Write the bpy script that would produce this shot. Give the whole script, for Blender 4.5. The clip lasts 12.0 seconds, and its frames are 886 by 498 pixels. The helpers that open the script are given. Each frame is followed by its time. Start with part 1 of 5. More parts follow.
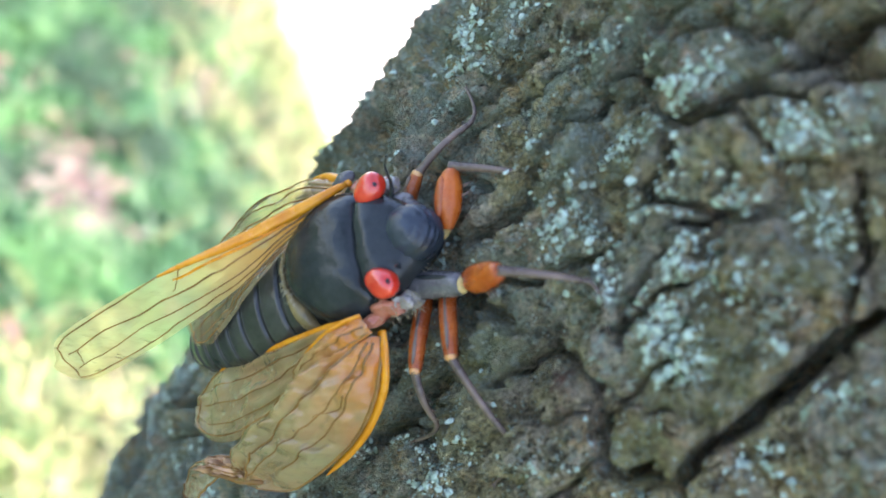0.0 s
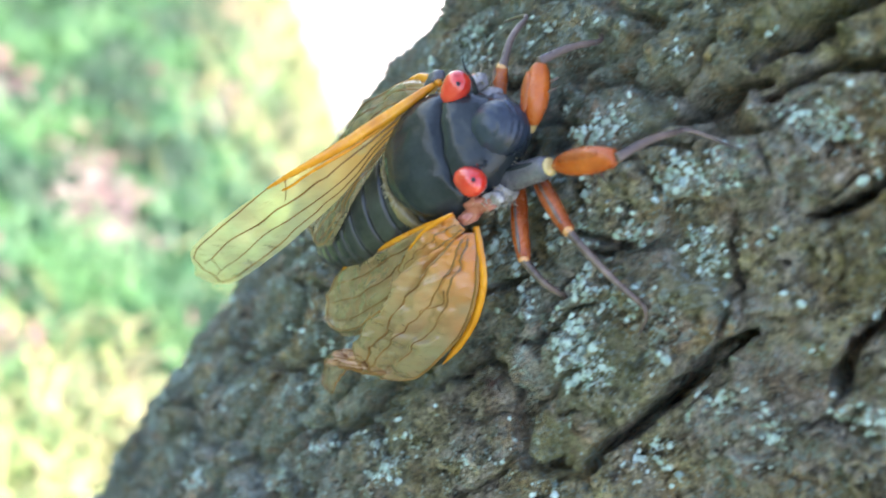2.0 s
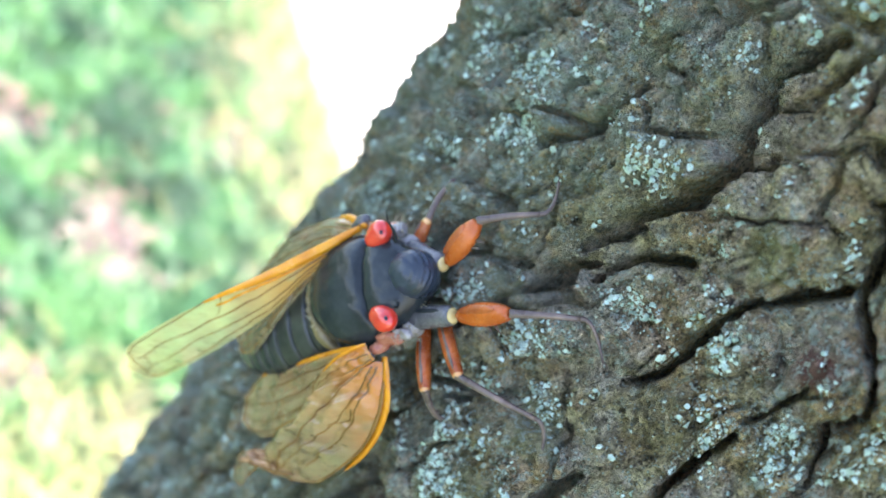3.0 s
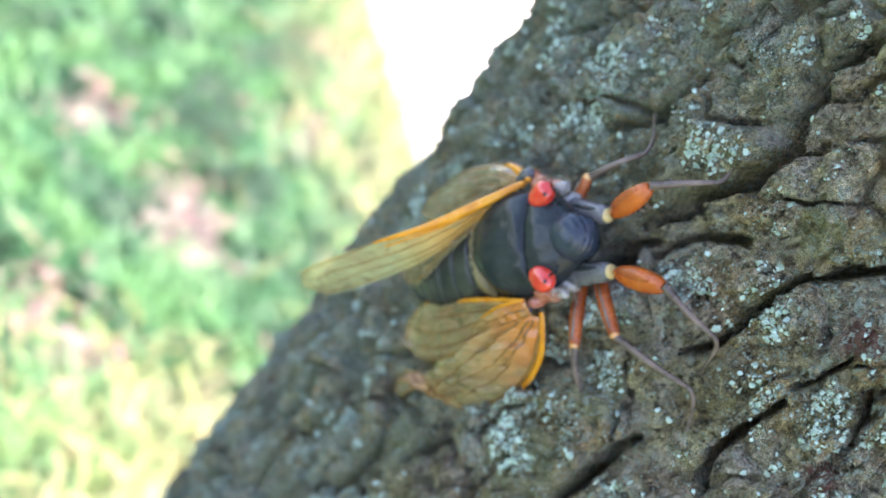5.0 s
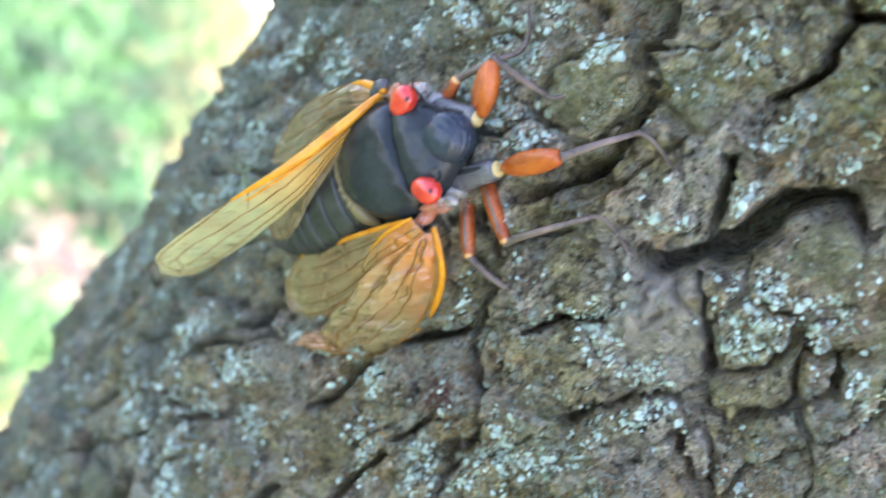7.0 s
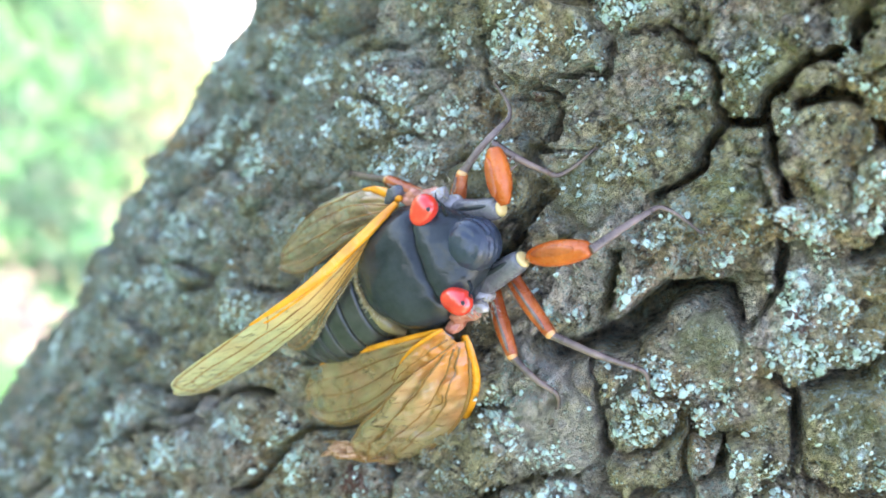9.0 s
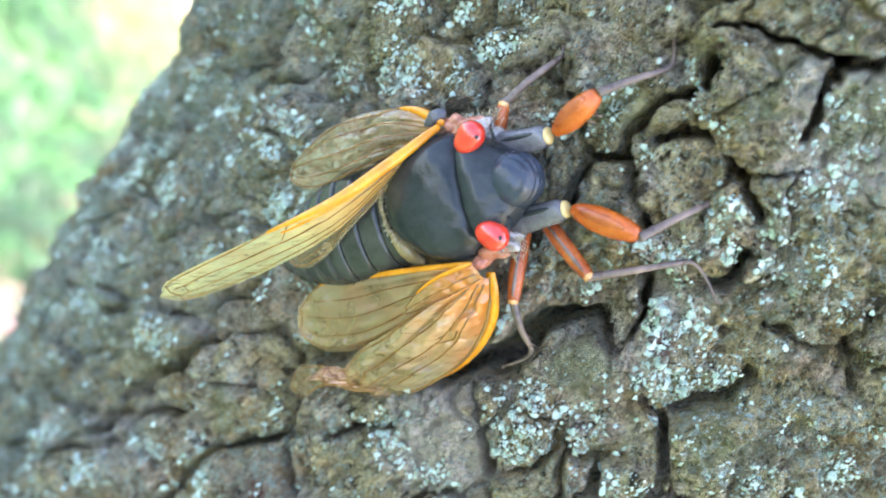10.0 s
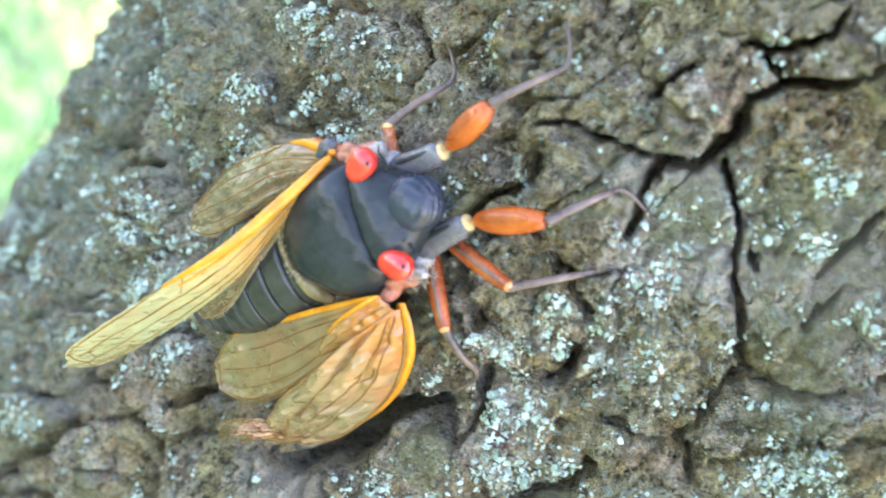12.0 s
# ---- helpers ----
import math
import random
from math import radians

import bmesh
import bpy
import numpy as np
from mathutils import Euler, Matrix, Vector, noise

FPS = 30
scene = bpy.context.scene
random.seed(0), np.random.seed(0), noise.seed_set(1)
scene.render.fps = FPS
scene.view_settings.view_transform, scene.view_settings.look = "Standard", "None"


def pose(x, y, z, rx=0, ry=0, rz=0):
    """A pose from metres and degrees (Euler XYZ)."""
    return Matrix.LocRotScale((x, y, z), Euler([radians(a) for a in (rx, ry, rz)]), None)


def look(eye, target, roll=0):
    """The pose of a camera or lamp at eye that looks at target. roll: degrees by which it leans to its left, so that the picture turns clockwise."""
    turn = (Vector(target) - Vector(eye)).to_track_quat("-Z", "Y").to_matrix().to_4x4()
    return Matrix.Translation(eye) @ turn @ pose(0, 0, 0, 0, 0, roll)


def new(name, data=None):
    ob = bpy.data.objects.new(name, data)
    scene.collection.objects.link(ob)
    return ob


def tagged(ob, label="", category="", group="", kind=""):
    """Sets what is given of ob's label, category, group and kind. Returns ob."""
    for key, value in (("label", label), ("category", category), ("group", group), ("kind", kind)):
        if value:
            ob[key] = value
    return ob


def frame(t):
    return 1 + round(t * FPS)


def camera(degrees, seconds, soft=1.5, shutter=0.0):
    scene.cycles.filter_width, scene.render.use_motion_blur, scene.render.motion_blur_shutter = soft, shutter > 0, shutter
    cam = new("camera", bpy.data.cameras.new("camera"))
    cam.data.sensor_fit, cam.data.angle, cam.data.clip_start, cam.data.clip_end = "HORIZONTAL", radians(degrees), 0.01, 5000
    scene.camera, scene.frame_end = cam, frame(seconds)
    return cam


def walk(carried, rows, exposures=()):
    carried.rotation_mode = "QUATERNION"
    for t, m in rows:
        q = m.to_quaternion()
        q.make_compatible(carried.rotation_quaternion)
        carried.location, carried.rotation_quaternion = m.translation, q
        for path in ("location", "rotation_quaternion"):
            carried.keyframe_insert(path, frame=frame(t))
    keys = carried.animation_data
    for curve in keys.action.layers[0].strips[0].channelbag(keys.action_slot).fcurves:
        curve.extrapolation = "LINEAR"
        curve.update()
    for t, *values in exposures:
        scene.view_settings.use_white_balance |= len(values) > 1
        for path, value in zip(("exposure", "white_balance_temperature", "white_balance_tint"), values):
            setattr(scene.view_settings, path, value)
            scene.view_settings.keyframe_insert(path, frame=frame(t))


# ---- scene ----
cam = camera(44.0, 12.0, 1.7, 0.3)
cam.data.dof.use_dof = True
cam.data.dof.focus_distance = 0.0745
cam.data.dof.aperture_fstop = 30.0
PATH = [
    (0, pose(-0.05668, -0.10577, 0.29438, 58.841, -34.350, 10.509)),
    (0.5, pose(-0.05615, -0.10619, 0.29267, 58.037, -34.174, 11.301)),
    (1, pose(-0.05705, -0.10799, 0.29252, 57.649, -33.976, 11.698)),
    (1.5, pose(-0.05548, -0.10998, 0.29626, 57.945, -34.176, 12.098)),
    (2, pose(-0.05418, -0.11423, 0.30244, 58.398, -34.400, 12.402)),
    (2.5, pose(-0.05150, -0.11362, 0.31509, 59.224, -34.414, 12.372)),
    (2.7, pose(-0.05252, -0.11584, 0.31766, 59.306, -34.845, 12.930)),
    (4.3, pose(-0.05312, -0.12552, 0.32197, 56.624, -34.050, 17.596)),
    (4.5, pose(-0.05268, -0.12559, 0.32167, 56.554, -33.950, 17.770)),
    (5, pose(-0.05269, -0.12682, 0.32152, 56.054, -33.962, 18.466)),
    (5.5, pose(-0.04622, -0.12815, 0.32676, 55.512, -33.750, 18.625)),
    (6, pose(-0.04483, -0.12868, 0.33259, 55.702, -33.694, 18.724)),
    (6.5, pose(-0.04320, -0.12764, 0.33686, 56.856, -33.744, 17.739)),
    (7, pose(-0.03721, -0.12744, 0.33983, 60.228, -35.771, 13.686)),
    (7.2, pose(-0.03844, -0.12778, 0.34278, 61.302, -35.825, 12.419)),
    (8.8, pose(-0.03657, -0.12783, 0.34552, 64.108, -35.292, 10.824)),
    (9, pose(-0.03632, -0.12859, 0.34686, 63.734, -35.092, 10.930)),
    (9.5, pose(-0.03373, -0.13095, 0.34759, 64.063, -35.210, 10.947)),
    (10, pose(-0.03075, -0.13027, 0.35384, 64.217, -35.035, 10.975)),
    (10.5, pose(-0.02941, -0.12621, 0.35548, 64.403, -35.038, 10.794)),
    (11, pose(-0.02756, -0.12504, 0.36062, 64.712, -34.454, 10.341)),
    (11.5, pose(-0.02884, -0.12430, 0.36135, 65.310, -34.680, 9.981)),
    (12, pose(-0.02583, -0.12686, 0.36355, 65.634, -34.691, 9.714)),
]
walk(cam, PATH, [(0.0, 2.22, 6800, 21), (1.5, 2.2, 6800, 22), (2.5, 2.52, 6700, 20), (4.5, 2.4, 6750, 21), (5.5, 2.36, 6800, 24), (6.5, 2.5, 6800, 25), (7.0, 2.7, 6800, 27), (9.5, 2.95, 6800, 22), (12.0, 3.08, 7000, 25)])

# ---- light: bright open sky, sun standing behind the trunk ----
SUN_UP, SUN_TURN = 50, 72
world = bpy.data.worlds.new("world")
scene.world = world
world.use_nodes = True
sky = world.node_tree.nodes.new("ShaderNodeTexSky")
sky.sky_type = "NISHITA"
sky.sun_disc = False
sky.sun_elevation, sky.sun_rotation = radians(SUN_UP), radians(SUN_TURN)
world.node_tree.links.new(sky.outputs[0], world.node_tree.nodes["Background"].inputs[0])
world.node_tree.nodes["Background"].inputs[1].default_value = 0.15
sun = new("sun", bpy.data.lights.new("sun", "SUN"))
sun.data.energy, sun.data.angle, sun.data.color = 4.1, radians(0.5), (1.0, 0.95, 0.86)
to_sun = Vector((math.sin(radians(SUN_TURN)) * math.cos(radians(SUN_UP)), math.cos(radians(SUN_TURN)) * math.cos(radians(SUN_UP)), math.sin(radians(SUN_UP))))
sun.matrix_world = look(to_sun * 5, (0, 0, 0))


# ---- materials ----
class Mat:
    """A small builder of node materials."""

    def __init__(self, name, rough=0.6, metal=0.0):
        self.m = bpy.data.materials.new(name)
        self.m.use_nodes = True
        self.t = self.m.node_tree
        self.b = self.t.nodes["Principled BSDF"]
        self.b.inputs["Roughness"].default_value = rough
        self.b.inputs["Metallic"].default_value = metal
        self.co = self.t.nodes.new("ShaderNodeTexCoord").outputs["Object"]

    def noise(self, scale, detail=6.0, rough=0.6, warp=0.0):
        n = self.t.nodes.new("ShaderNodeTexNoise")
        n.inputs["Scale"].default_value, n.inputs["Detail"].default_value = scale, detail
        n.inputs["Roughness"].default_value, n.inputs["Distortion"].default_value = rough, warp
        self.t.links.new(self.co, n.inputs["Vector"])
        return n.outputs["Fac"]

    def voronoi(self, scale, feature="F1"):
        n = self.t.nodes.new("ShaderNodeTexVoronoi")
        n.feature = feature
        n.inputs["Scale"].default_value = scale
        self.t.links.new(self.co, n.inputs["Vector"])
        return n.outputs["Distance"]

    def ramp(self, fac, *stops):
        n = self.t.nodes.new("ShaderNodeValToRGB")
        e = n.color_ramp.elements
        while len(e) < len(stops):
            e.new(0.5)
        for el, (p, c) in zip(e, stops):
            el.position = p
            el.color = (*c, 1) if len(c) == 3 else c
        self.t.links.new(fac, n.inputs[0])
        return n.outputs["Color"]

    def band(self, fac, lo, hi):
        n = self.t.nodes.new("ShaderNodeMapRange")
        n.inputs["From Min"].default_value, n.inputs["From Max"].default_value = lo, hi
        self.t.links.new(fac, n.inputs["Value"])
        return n.outputs["Result"]

    def mix(self, fac, a, b):
        n = self.t.nodes.new("ShaderNodeMix")
        n.data_type = "RGBA"
        for value, sock in ((fac, n.inputs["Factor"]), (a, n.inputs[6]), (b, n.inputs[7])):
            if isinstance(value, tuple):
                sock.default_value = (*value, 1)
            elif isinstance(value, (int, float)):
                sock.default_value = value
            else:
                self.t.links.new(value, sock)
        return n.outputs[2]

    def stain(self, fac, a, color):
        """Colour a darkened and tinted by a stain, keeping its grain."""
        out = self.mix(fac, a, color)
        self.t.nodes[-1].blend_type = "MULTIPLY"
        return out

    def math(self, op, a, b):
        n = self.t.nodes.new("ShaderNodeMath")
        n.operation = op
        for value, sock in ((a, n.inputs[0]), (b, n.inputs[1])):
            if isinstance(value, (int, float)):
                sock.default_value = value
            else:
                self.t.links.new(value, sock)
        return n.outputs[0]

    def spot(self, x, y, z, reach, soft):
        """1 within reach (metres) of a place, falling to 0 past it over soft, with a ragged edge."""
        n = self.t.nodes.new("ShaderNodeVectorMath")
        n.operation = "DISTANCE"
        n.inputs[1].default_value = (x, y, z)
        self.t.links.new(self.co, n.inputs[0])
        ragged = self.math("ADD", n.outputs["Value"], self.math("MULTIPLY", self.math("SUBTRACT", self.noise(2.2 / reach, 5, 0.65), 0.5), 1.6 * reach))
        return self.band(ragged, reach + soft, reach - soft)

    def random(self, island=False):
        if island:
            return self.t.nodes.new("ShaderNodeNewGeometry").outputs["Random Per Island"]
        return self.t.nodes.new("ShaderNodeObjectInfo").outputs["Random"]

    def color(self, c):
        if isinstance(c, tuple):
            self.b.inputs["Base Color"].default_value = (*c, 1)
        else:
            self.t.links.new(c, self.b.inputs["Base Color"])
        return self

    def rough(self, r):
        self.t.links.new(r, self.b.inputs["Roughness"])
        return self

    def bump(self, fac, depth, strength=1.0):
        n = self.t.nodes.new("ShaderNodeBump")
        n.inputs["Distance"].default_value, n.inputs["Strength"].default_value = depth, strength
        self.t.links.new(fac, n.inputs["Height"])
        if self.b.inputs["Normal"].links:
            self.t.links.new(self.b.inputs["Normal"].links[0].from_socket, n.inputs["Normal"])
        self.t.links.new(n.outputs[0], self.b.inputs["Normal"])
        return self


def on_bark(k, s, z, reach):
    """A ragged patch at a place round the trunk and a height (mm)."""
    return k.spot(math.sin(s / 61.6) * 0.0618, -math.cos(s / 61.6) * 0.0618, z * 0.001, reach * 0.001, reach * 0.0003)


# Mossy places on the bark: place round the trunk, height, reach (mm).
MOSSY = [
    (-35, 272, 4.6), (-45, 286, 1.6), (-34, 266, 3.0), (-63, 275, 1.6), (-32, 302, 2.4), (-35, 281, 2.7), (-32, 323, 3.1), (-26, 328, 3.0),
    (-18, 303, 1.7), (-18, 335, 2.2), (-13, 326, 2.8), (-2, 328, 3.3), (-22, 342, 2.3), (-15, 348, 2.3), (-10, 351, 3.0), (-4, 355, 4.5),
    (1, 348, 4.1), (4, 344, 3.1), (8, 342, 2.8), (-56, 325, 2.1), (-45, 262, 3.0),
]


def bark_material():
    k = Mat("bark", 0.92)
    # Bark grain; its darkest tones also stand in for shade in small crevices.
    grain = k.ramp(k.noise(800, 9, 0.70, 0.5), (0.36, (0.070, 0.054, 0.038)), (0.45, (0.42, 0.350, 0.258)), (0.53, (0.71, 0.61, 0.465)), (0.63, (0.98, 0.88, 0.70)))
    fine = k.ramp(k.noise(3000, 6, 0.7, 0.4), (0.37, (0.24, 0.225, 0.20)), (0.50, (0.95, 0.94, 0.90)), (0.62, (1.0, 1.0, 1.0)))
    base = k.stain(0.8, grain, fine)
    plate = k.stain(k.math("MULTIPLY", k.random(), 0.7), base, (0.72, 0.70, 0.64))
    tan = k.mix(k.math("MULTIPLY", k.band(k.noise(210, 5, 0.65, 0.6), 0.53, 0.60), 0.3), plate, (0.58, 0.52, 0.40))
    brown = k.stain(k.band(k.noise(160, 7, 0.68, 0.5), 0.51, 0.59), tan, (0.94, 0.80, 0.70))
    algae = k.stain(k.band(k.noise(130, 8, 0.7), 0.45, 0.55), brown, (0.93, 0.91, 0.66))
    # Shade inside tiny pits, painted as near-black dots.
    pit_shade = k.math("MULTIPLY", k.band(k.voronoi(1900), 0.34, 0.14), k.band(k.noise(420, 5), 0.46, 0.56))
    pitted = k.mix(k.math("MULTIPLY", pit_shade, 0.8), algae, (0.030, 0.024, 0.019))
    # A pale flaked plate, a knobbly pinkish one, and reddish wounds.
    bare = k.math("MAXIMUM", on_bark(k, -16.9, 314.3, 4.4), k.math("MAXIMUM", on_bark(k, -8.6, 350.5, 4.6), on_bark(k, -1.5, 352, 5.0)))
    pitted = k.mix(k.math("MULTIPLY", bare, 0.65), pitted, (0.66, 0.58, 0.47))
    wound = k.math("MAXIMUM", on_bark(k, -25, 299, 1.5), k.math("MAXIMUM", on_bark(k, -20, 290, 1.2), on_bark(k, -4, 318, 1.1)))
    wound = k.math("MAXIMUM", wound, k.math("MAXIMUM", on_bark(k, -40.3, 264.6, 0.9), k.math("MAXIMUM", on_bark(k, -9.5, 331.2, 0.9), on_bark(k, -32.0, 330.0, 1.3))))
    pitted = k.mix(k.math("MULTIPLY", wound, 0.8), pitted, (0.19, 0.055, 0.045))
    # Olive moss on some of the plates.
    moss = None
    for s, z, r in MOSSY:
        n = k.t.nodes.new("ShaderNodeVectorMath")
        n.operation = "DISTANCE"
        n.inputs[1].default_value = (math.sin(s / 61.6) * 0.0618, -math.cos(s / 61.6) * 0.0618, z * 0.001)
        k.t.links.new(k.co, n.inputs[0])
        here = k.band(n.outputs["Value"], r * 0.0014, r * 0.0005)
        moss = here if moss is None else k.math("MAXIMUM", moss, here)
    ragged = k.math("ADD", moss, k.math("MULTIPLY", k.math("SUBTRACT", k.noise(420, 7, 0.7, 0.4), 0.5), 1.8))
    green = k.ramp(k.noise(1100, 6, 0.7), (0.36, (0.13, 0.13, 0.05)), (0.52, (0.36, 0.36, 0.17)), (0.66, (0.58, 0.57, 0.33)))
    pitted = k.mix(k.math("MULTIPLY", k.band(ragged, 0.42, 0.85), 0.62), pitted, green)
    where = k.band(k.noise(95, 4, 0.6, 0.3), 0.44, 0.58)
    # The weather side is grown over all with a grey-green crust.
    side = k.t.nodes.new("ShaderNodeSeparateXYZ")
    k.t.links.new(k.co, side.inputs[0])
    weather = k.math("MULTIPLY", k.band(side.outputs["X"], -0.034, -0.046), k.band(k.noise(150, 5, 0.65), 0.36, 0.50))
    pitted = k.mix(k.math("MULTIPLY", k.math("MULTIPLY", weather, k.band(k.noise(900, 6, 0.7), 0.40, 0.54)), 0.75), pitted, (0.27, 0.345, 0.265))
    where = k.math("MAXIMUM", where, weather)
    flecks = k.band(k.noise(1250, 7, 0.66, 0.7), 0.53, 0.57)
    crust = k.math("MULTIPLY", k.math("MULTIPLY", where, flecks), 0.85)
    dots = k.math("MULTIPLY", k.band(k.voronoi(2400), 0.32, 0.2), k.band(k.noise(240, 3), 0.44, 0.52))
    crust = k.math("MAXIMUM", crust, dots)
    pale = k.ramp(k.noise(1900, 3), (0.35, (0.34, 0.42, 0.34)), (0.65, (0.66, 0.74, 0.62)))
    k.color(k.mix(crust, pitted, pale))
    k.bump(k.noise(650, 8, 0.68, 0.5), 0.003, 1.0)
    k.bump(k.noise(2600, 6, 0.7), 0.0014, 1.0)
    k.bump(crust, 0.0005, 0.7)
    return k.m


def lichen_material():
    k = Mat("lichen", 0.9)
    k.color(k.mix(k.random(True), k.ramp(k.noise(1500, 5), (0.38, (0.24, 0.34, 0.265)), (0.62, (0.50, 0.62, 0.52))), (0.62, 0.745, 0.65)))
    k.bump(k.noise(3600, 5), 0.0005, 0.8)
    return k.m


def shell_material(name, dark, light, rough, scale=500):
    k = Mat(name, rough)
    k.color(k.ramp(k.noise(scale, 5, 0.6), (0.3, dark), (0.75, light)))
    k.rough(k.band(k.noise(scale * 1.7, 4), -0.3 + rough, 1.7 + rough))
    k.bump(k.noise(scale * 3, 5), 0.00012, 0.5)
    return k.m


def membrane_material(name, tint, body, root, solid, reach):
    """Thin wing skin, partly clear, orange towards its root, with a wet gloss over all."""
    k = Mat(name, 0.4)
    skin = k.ramp(k.noise(260, 5), (0.35, body), (0.65, tuple(min(0.9, c * 1.3) for c in body)))
    split = k.t.nodes.new("ShaderNodeSeparateXYZ")
    k.t.links.new(k.co, split.inputs[0])
    near = k.math("MULTIPLY", k.band(split.outputs["X"], reach, reach * 0.3), k.band(k.noise(320, 3), 0.15, 0.45))
    k.color(k.mix(near, skin, root))
    k.b.inputs["Specular IOR Level"].default_value = 0.0
    relief = k.t.nodes.new("ShaderNodeBump")
    relief.inputs["Distance"].default_value, relief.inputs["Strength"].default_value = 0.0006, 0.6
    k.t.links.new(k.noise(800, 3, 0.5, 0.6), relief.inputs["Height"])
    clear = k.t.nodes.new("ShaderNodeBsdfTransparent")
    clear.inputs["Color"].default_value = (*tint, 1)
    glow = k.t.nodes.new("ShaderNodeBsdfTranslucent")
    k.t.links.new(k.b.inputs["Base Color"].links[0].from_socket, glow.inputs["Color"])
    both = k.t.nodes.new("ShaderNodeMixShader")
    both.inputs[0].default_value = 0.35
    k.t.links.new(k.b.outputs[0], both.inputs[1])
    k.t.links.new(glow.outputs[0], both.inputs[2])
    mix = k.t.nodes.new("ShaderNodeMixShader")
    k.t.links.new(k.math("ADD", k.band(k.noise(180, 3), 0.5 - 2 * solid, 2.5 - 2 * solid), k.math("MULTIPLY", near, 0.38)), mix.inputs[0])
    k.t.links.new(clear.outputs[0], mix.inputs[1])
    k.t.links.new(both.outputs[0], mix.inputs[2])
    sheen = k.t.nodes.new("ShaderNodeBsdfGlossy")
    sheen.inputs["Roughness"].default_value = 0.07
    k.t.links.new(relief.outputs[0], sheen.inputs["Normal"])
    edge = k.t.nodes.new("ShaderNodeFresnel")
    edge.inputs["IOR"].default_value = 1.7
    k.t.links.new(relief.outputs[0], edge.inputs["Normal"])
    wet = k.t.nodes.new("ShaderNodeMixShader")
    k.t.links.new(edge.outputs[0], wet.inputs[0])
    k.t.links.new(mix.outputs[0], wet.inputs[1])
    k.t.links.new(sheen.outputs[0], wet.inputs[2])
    k.t.links.new(wet.outputs[0], k.t.nodes["Material Output"].inputs["Surface"])
    return k.m


def eye_material():
    k = Mat("eye", 0.12)
    k.color(k.ramp(k.noise(700, 3), (0.3, (0.62, 0.022, 0.010)), (0.75, (0.85, 0.07, 0.03))))
    k.bump(k.voronoi(9000), 0.00003, 0.5)
    k.b.inputs["Coat Weight"].default_value = 0.9
    return k.m


# Bare pinkish patches in the lawn: place and reach (m).
BARE = ((-0.136, 0.322, 0.030), (-0.147, 0.487, 0.030), (-0.134, 0.207, 0.024), (-0.222, 0.365, 0.028), (-0.178, 0.612, 0.026), (-0.158, 0.352, 0.024), (-0.162, 0.222, 0.018), (-0.055, 0.344, 0.014))


def worn(k):
    """1 on the bare patches, with ragged edges."""
    out = None
    for x, y, r in BARE:
        n = k.t.nodes.new("ShaderNodeVectorMath")
        n.operation = "DISTANCE"
        n.inputs[1].default_value = (x, y, 0)
        k.t.links.new(k.co, n.inputs[0])
        here = k.band(n.outputs["Value"], r * 1.5, r * 0.5)
        out = here if out is None else k.math("MAXIMUM", out, here)
    ragged = k.math("ADD", out, k.math("MULTIPLY", k.math("SUBTRACT", k.noise(70, 5, 0.65), 0.5), 1.4))
    return k.band(ragged, 0.3, 0.7)


def sunlit_tint(k):
    """Yellow of dry grass with bright sun painted in: a strip along the path, and the ground by the trunk's foot."""
    n = k.t.nodes.new("ShaderNodeVectorMath")
    n.operation = "DOT_PRODUCT"
    n.inputs[1].default_value = (0.845, 0.535, 0)
    k.t.links.new(k.co, n.inputs[0])
    edge = k.math("ADD", n.outputs["Value"], k.math("MULTIPLY", k.math("SUBTRACT", k.noise(14, 4), 0.5), 0.16))
    return k.math("MAXIMUM", k.band(edge, 0.165, 0.235), k.math("MULTIPLY", k.spot(-0.075, 0.165, 0, 0.045, 0.04), 0.55))


def lawn_material():
    k = Mat("lawn", 0.9)
    base = k.ramp(k.noise(20, 5, 0.6), (0.40, (0.09, 0.085, 0.055)), (0.50, (0.04, 0.11, 0.04)), (0.62, (0.085, 0.17, 0.06)))
    # Sunlit parts are painted paler and yellower, as dry grass.
    dry = k.mix(k.math("MULTIPLY", sunlit_tint(k), 0.7), base, (0.42, 0.38, 0.17))
    k.color(k.mix(worn(k), dry, k.ramp(k.noise(55, 5), (0.4, (0.12, 0.095, 0.088)), (0.6, (0.38, 0.29, 0.265)))))
    k.bump(k.noise(120, 5), 0.01, 0.8)
    return k.m


def blade_material():
    k = Mat("grass_blade", 0.5)
    green = k.ramp(k.noise(24, 4, 0.55), (0.40, (0.020, 0.066, 0.038)), (0.49, (0.034, 0.165, 0.066)), (0.58, (0.095, 0.265, 0.085)))
    green = k.mix(k.math("MULTIPLY", k.random(True), 0.35), green, (0.16, 0.26, 0.10))
    # Blades in the sunlit strip and patch get a painted yellow tint.
    k.color(k.mix(k.math("MULTIPLY", sunlit_tint(k), 0.7), green, (0.30, 0.36, 0.10)))
    return k.m


def sunlit_straw_material():
    k = Mat("sunlit_straw_blade", 0.6)
    # Straw colours, pale enough to stand in for strong sun on the lawn.
    k.color(k.ramp(k.random(True), (0.0, (0.26, 0.33, 0.10)), (0.5, (0.40, 0.39, 0.17)), (1.0, (0.56, 0.48, 0.28))))
    return k.m


def leaf_litter_material():
    k = Mat("dry_leaf", 0.8)
    k.color(k.ramp(k.random(True), (0.0, (0.15, 0.085, 0.07)), (0.5, (0.24, 0.16, 0.13)), (1.0, (0.32, 0.26, 0.23))))
    k.bump(k.noise(300, 4), 0.001, 0.6)
    return k.m


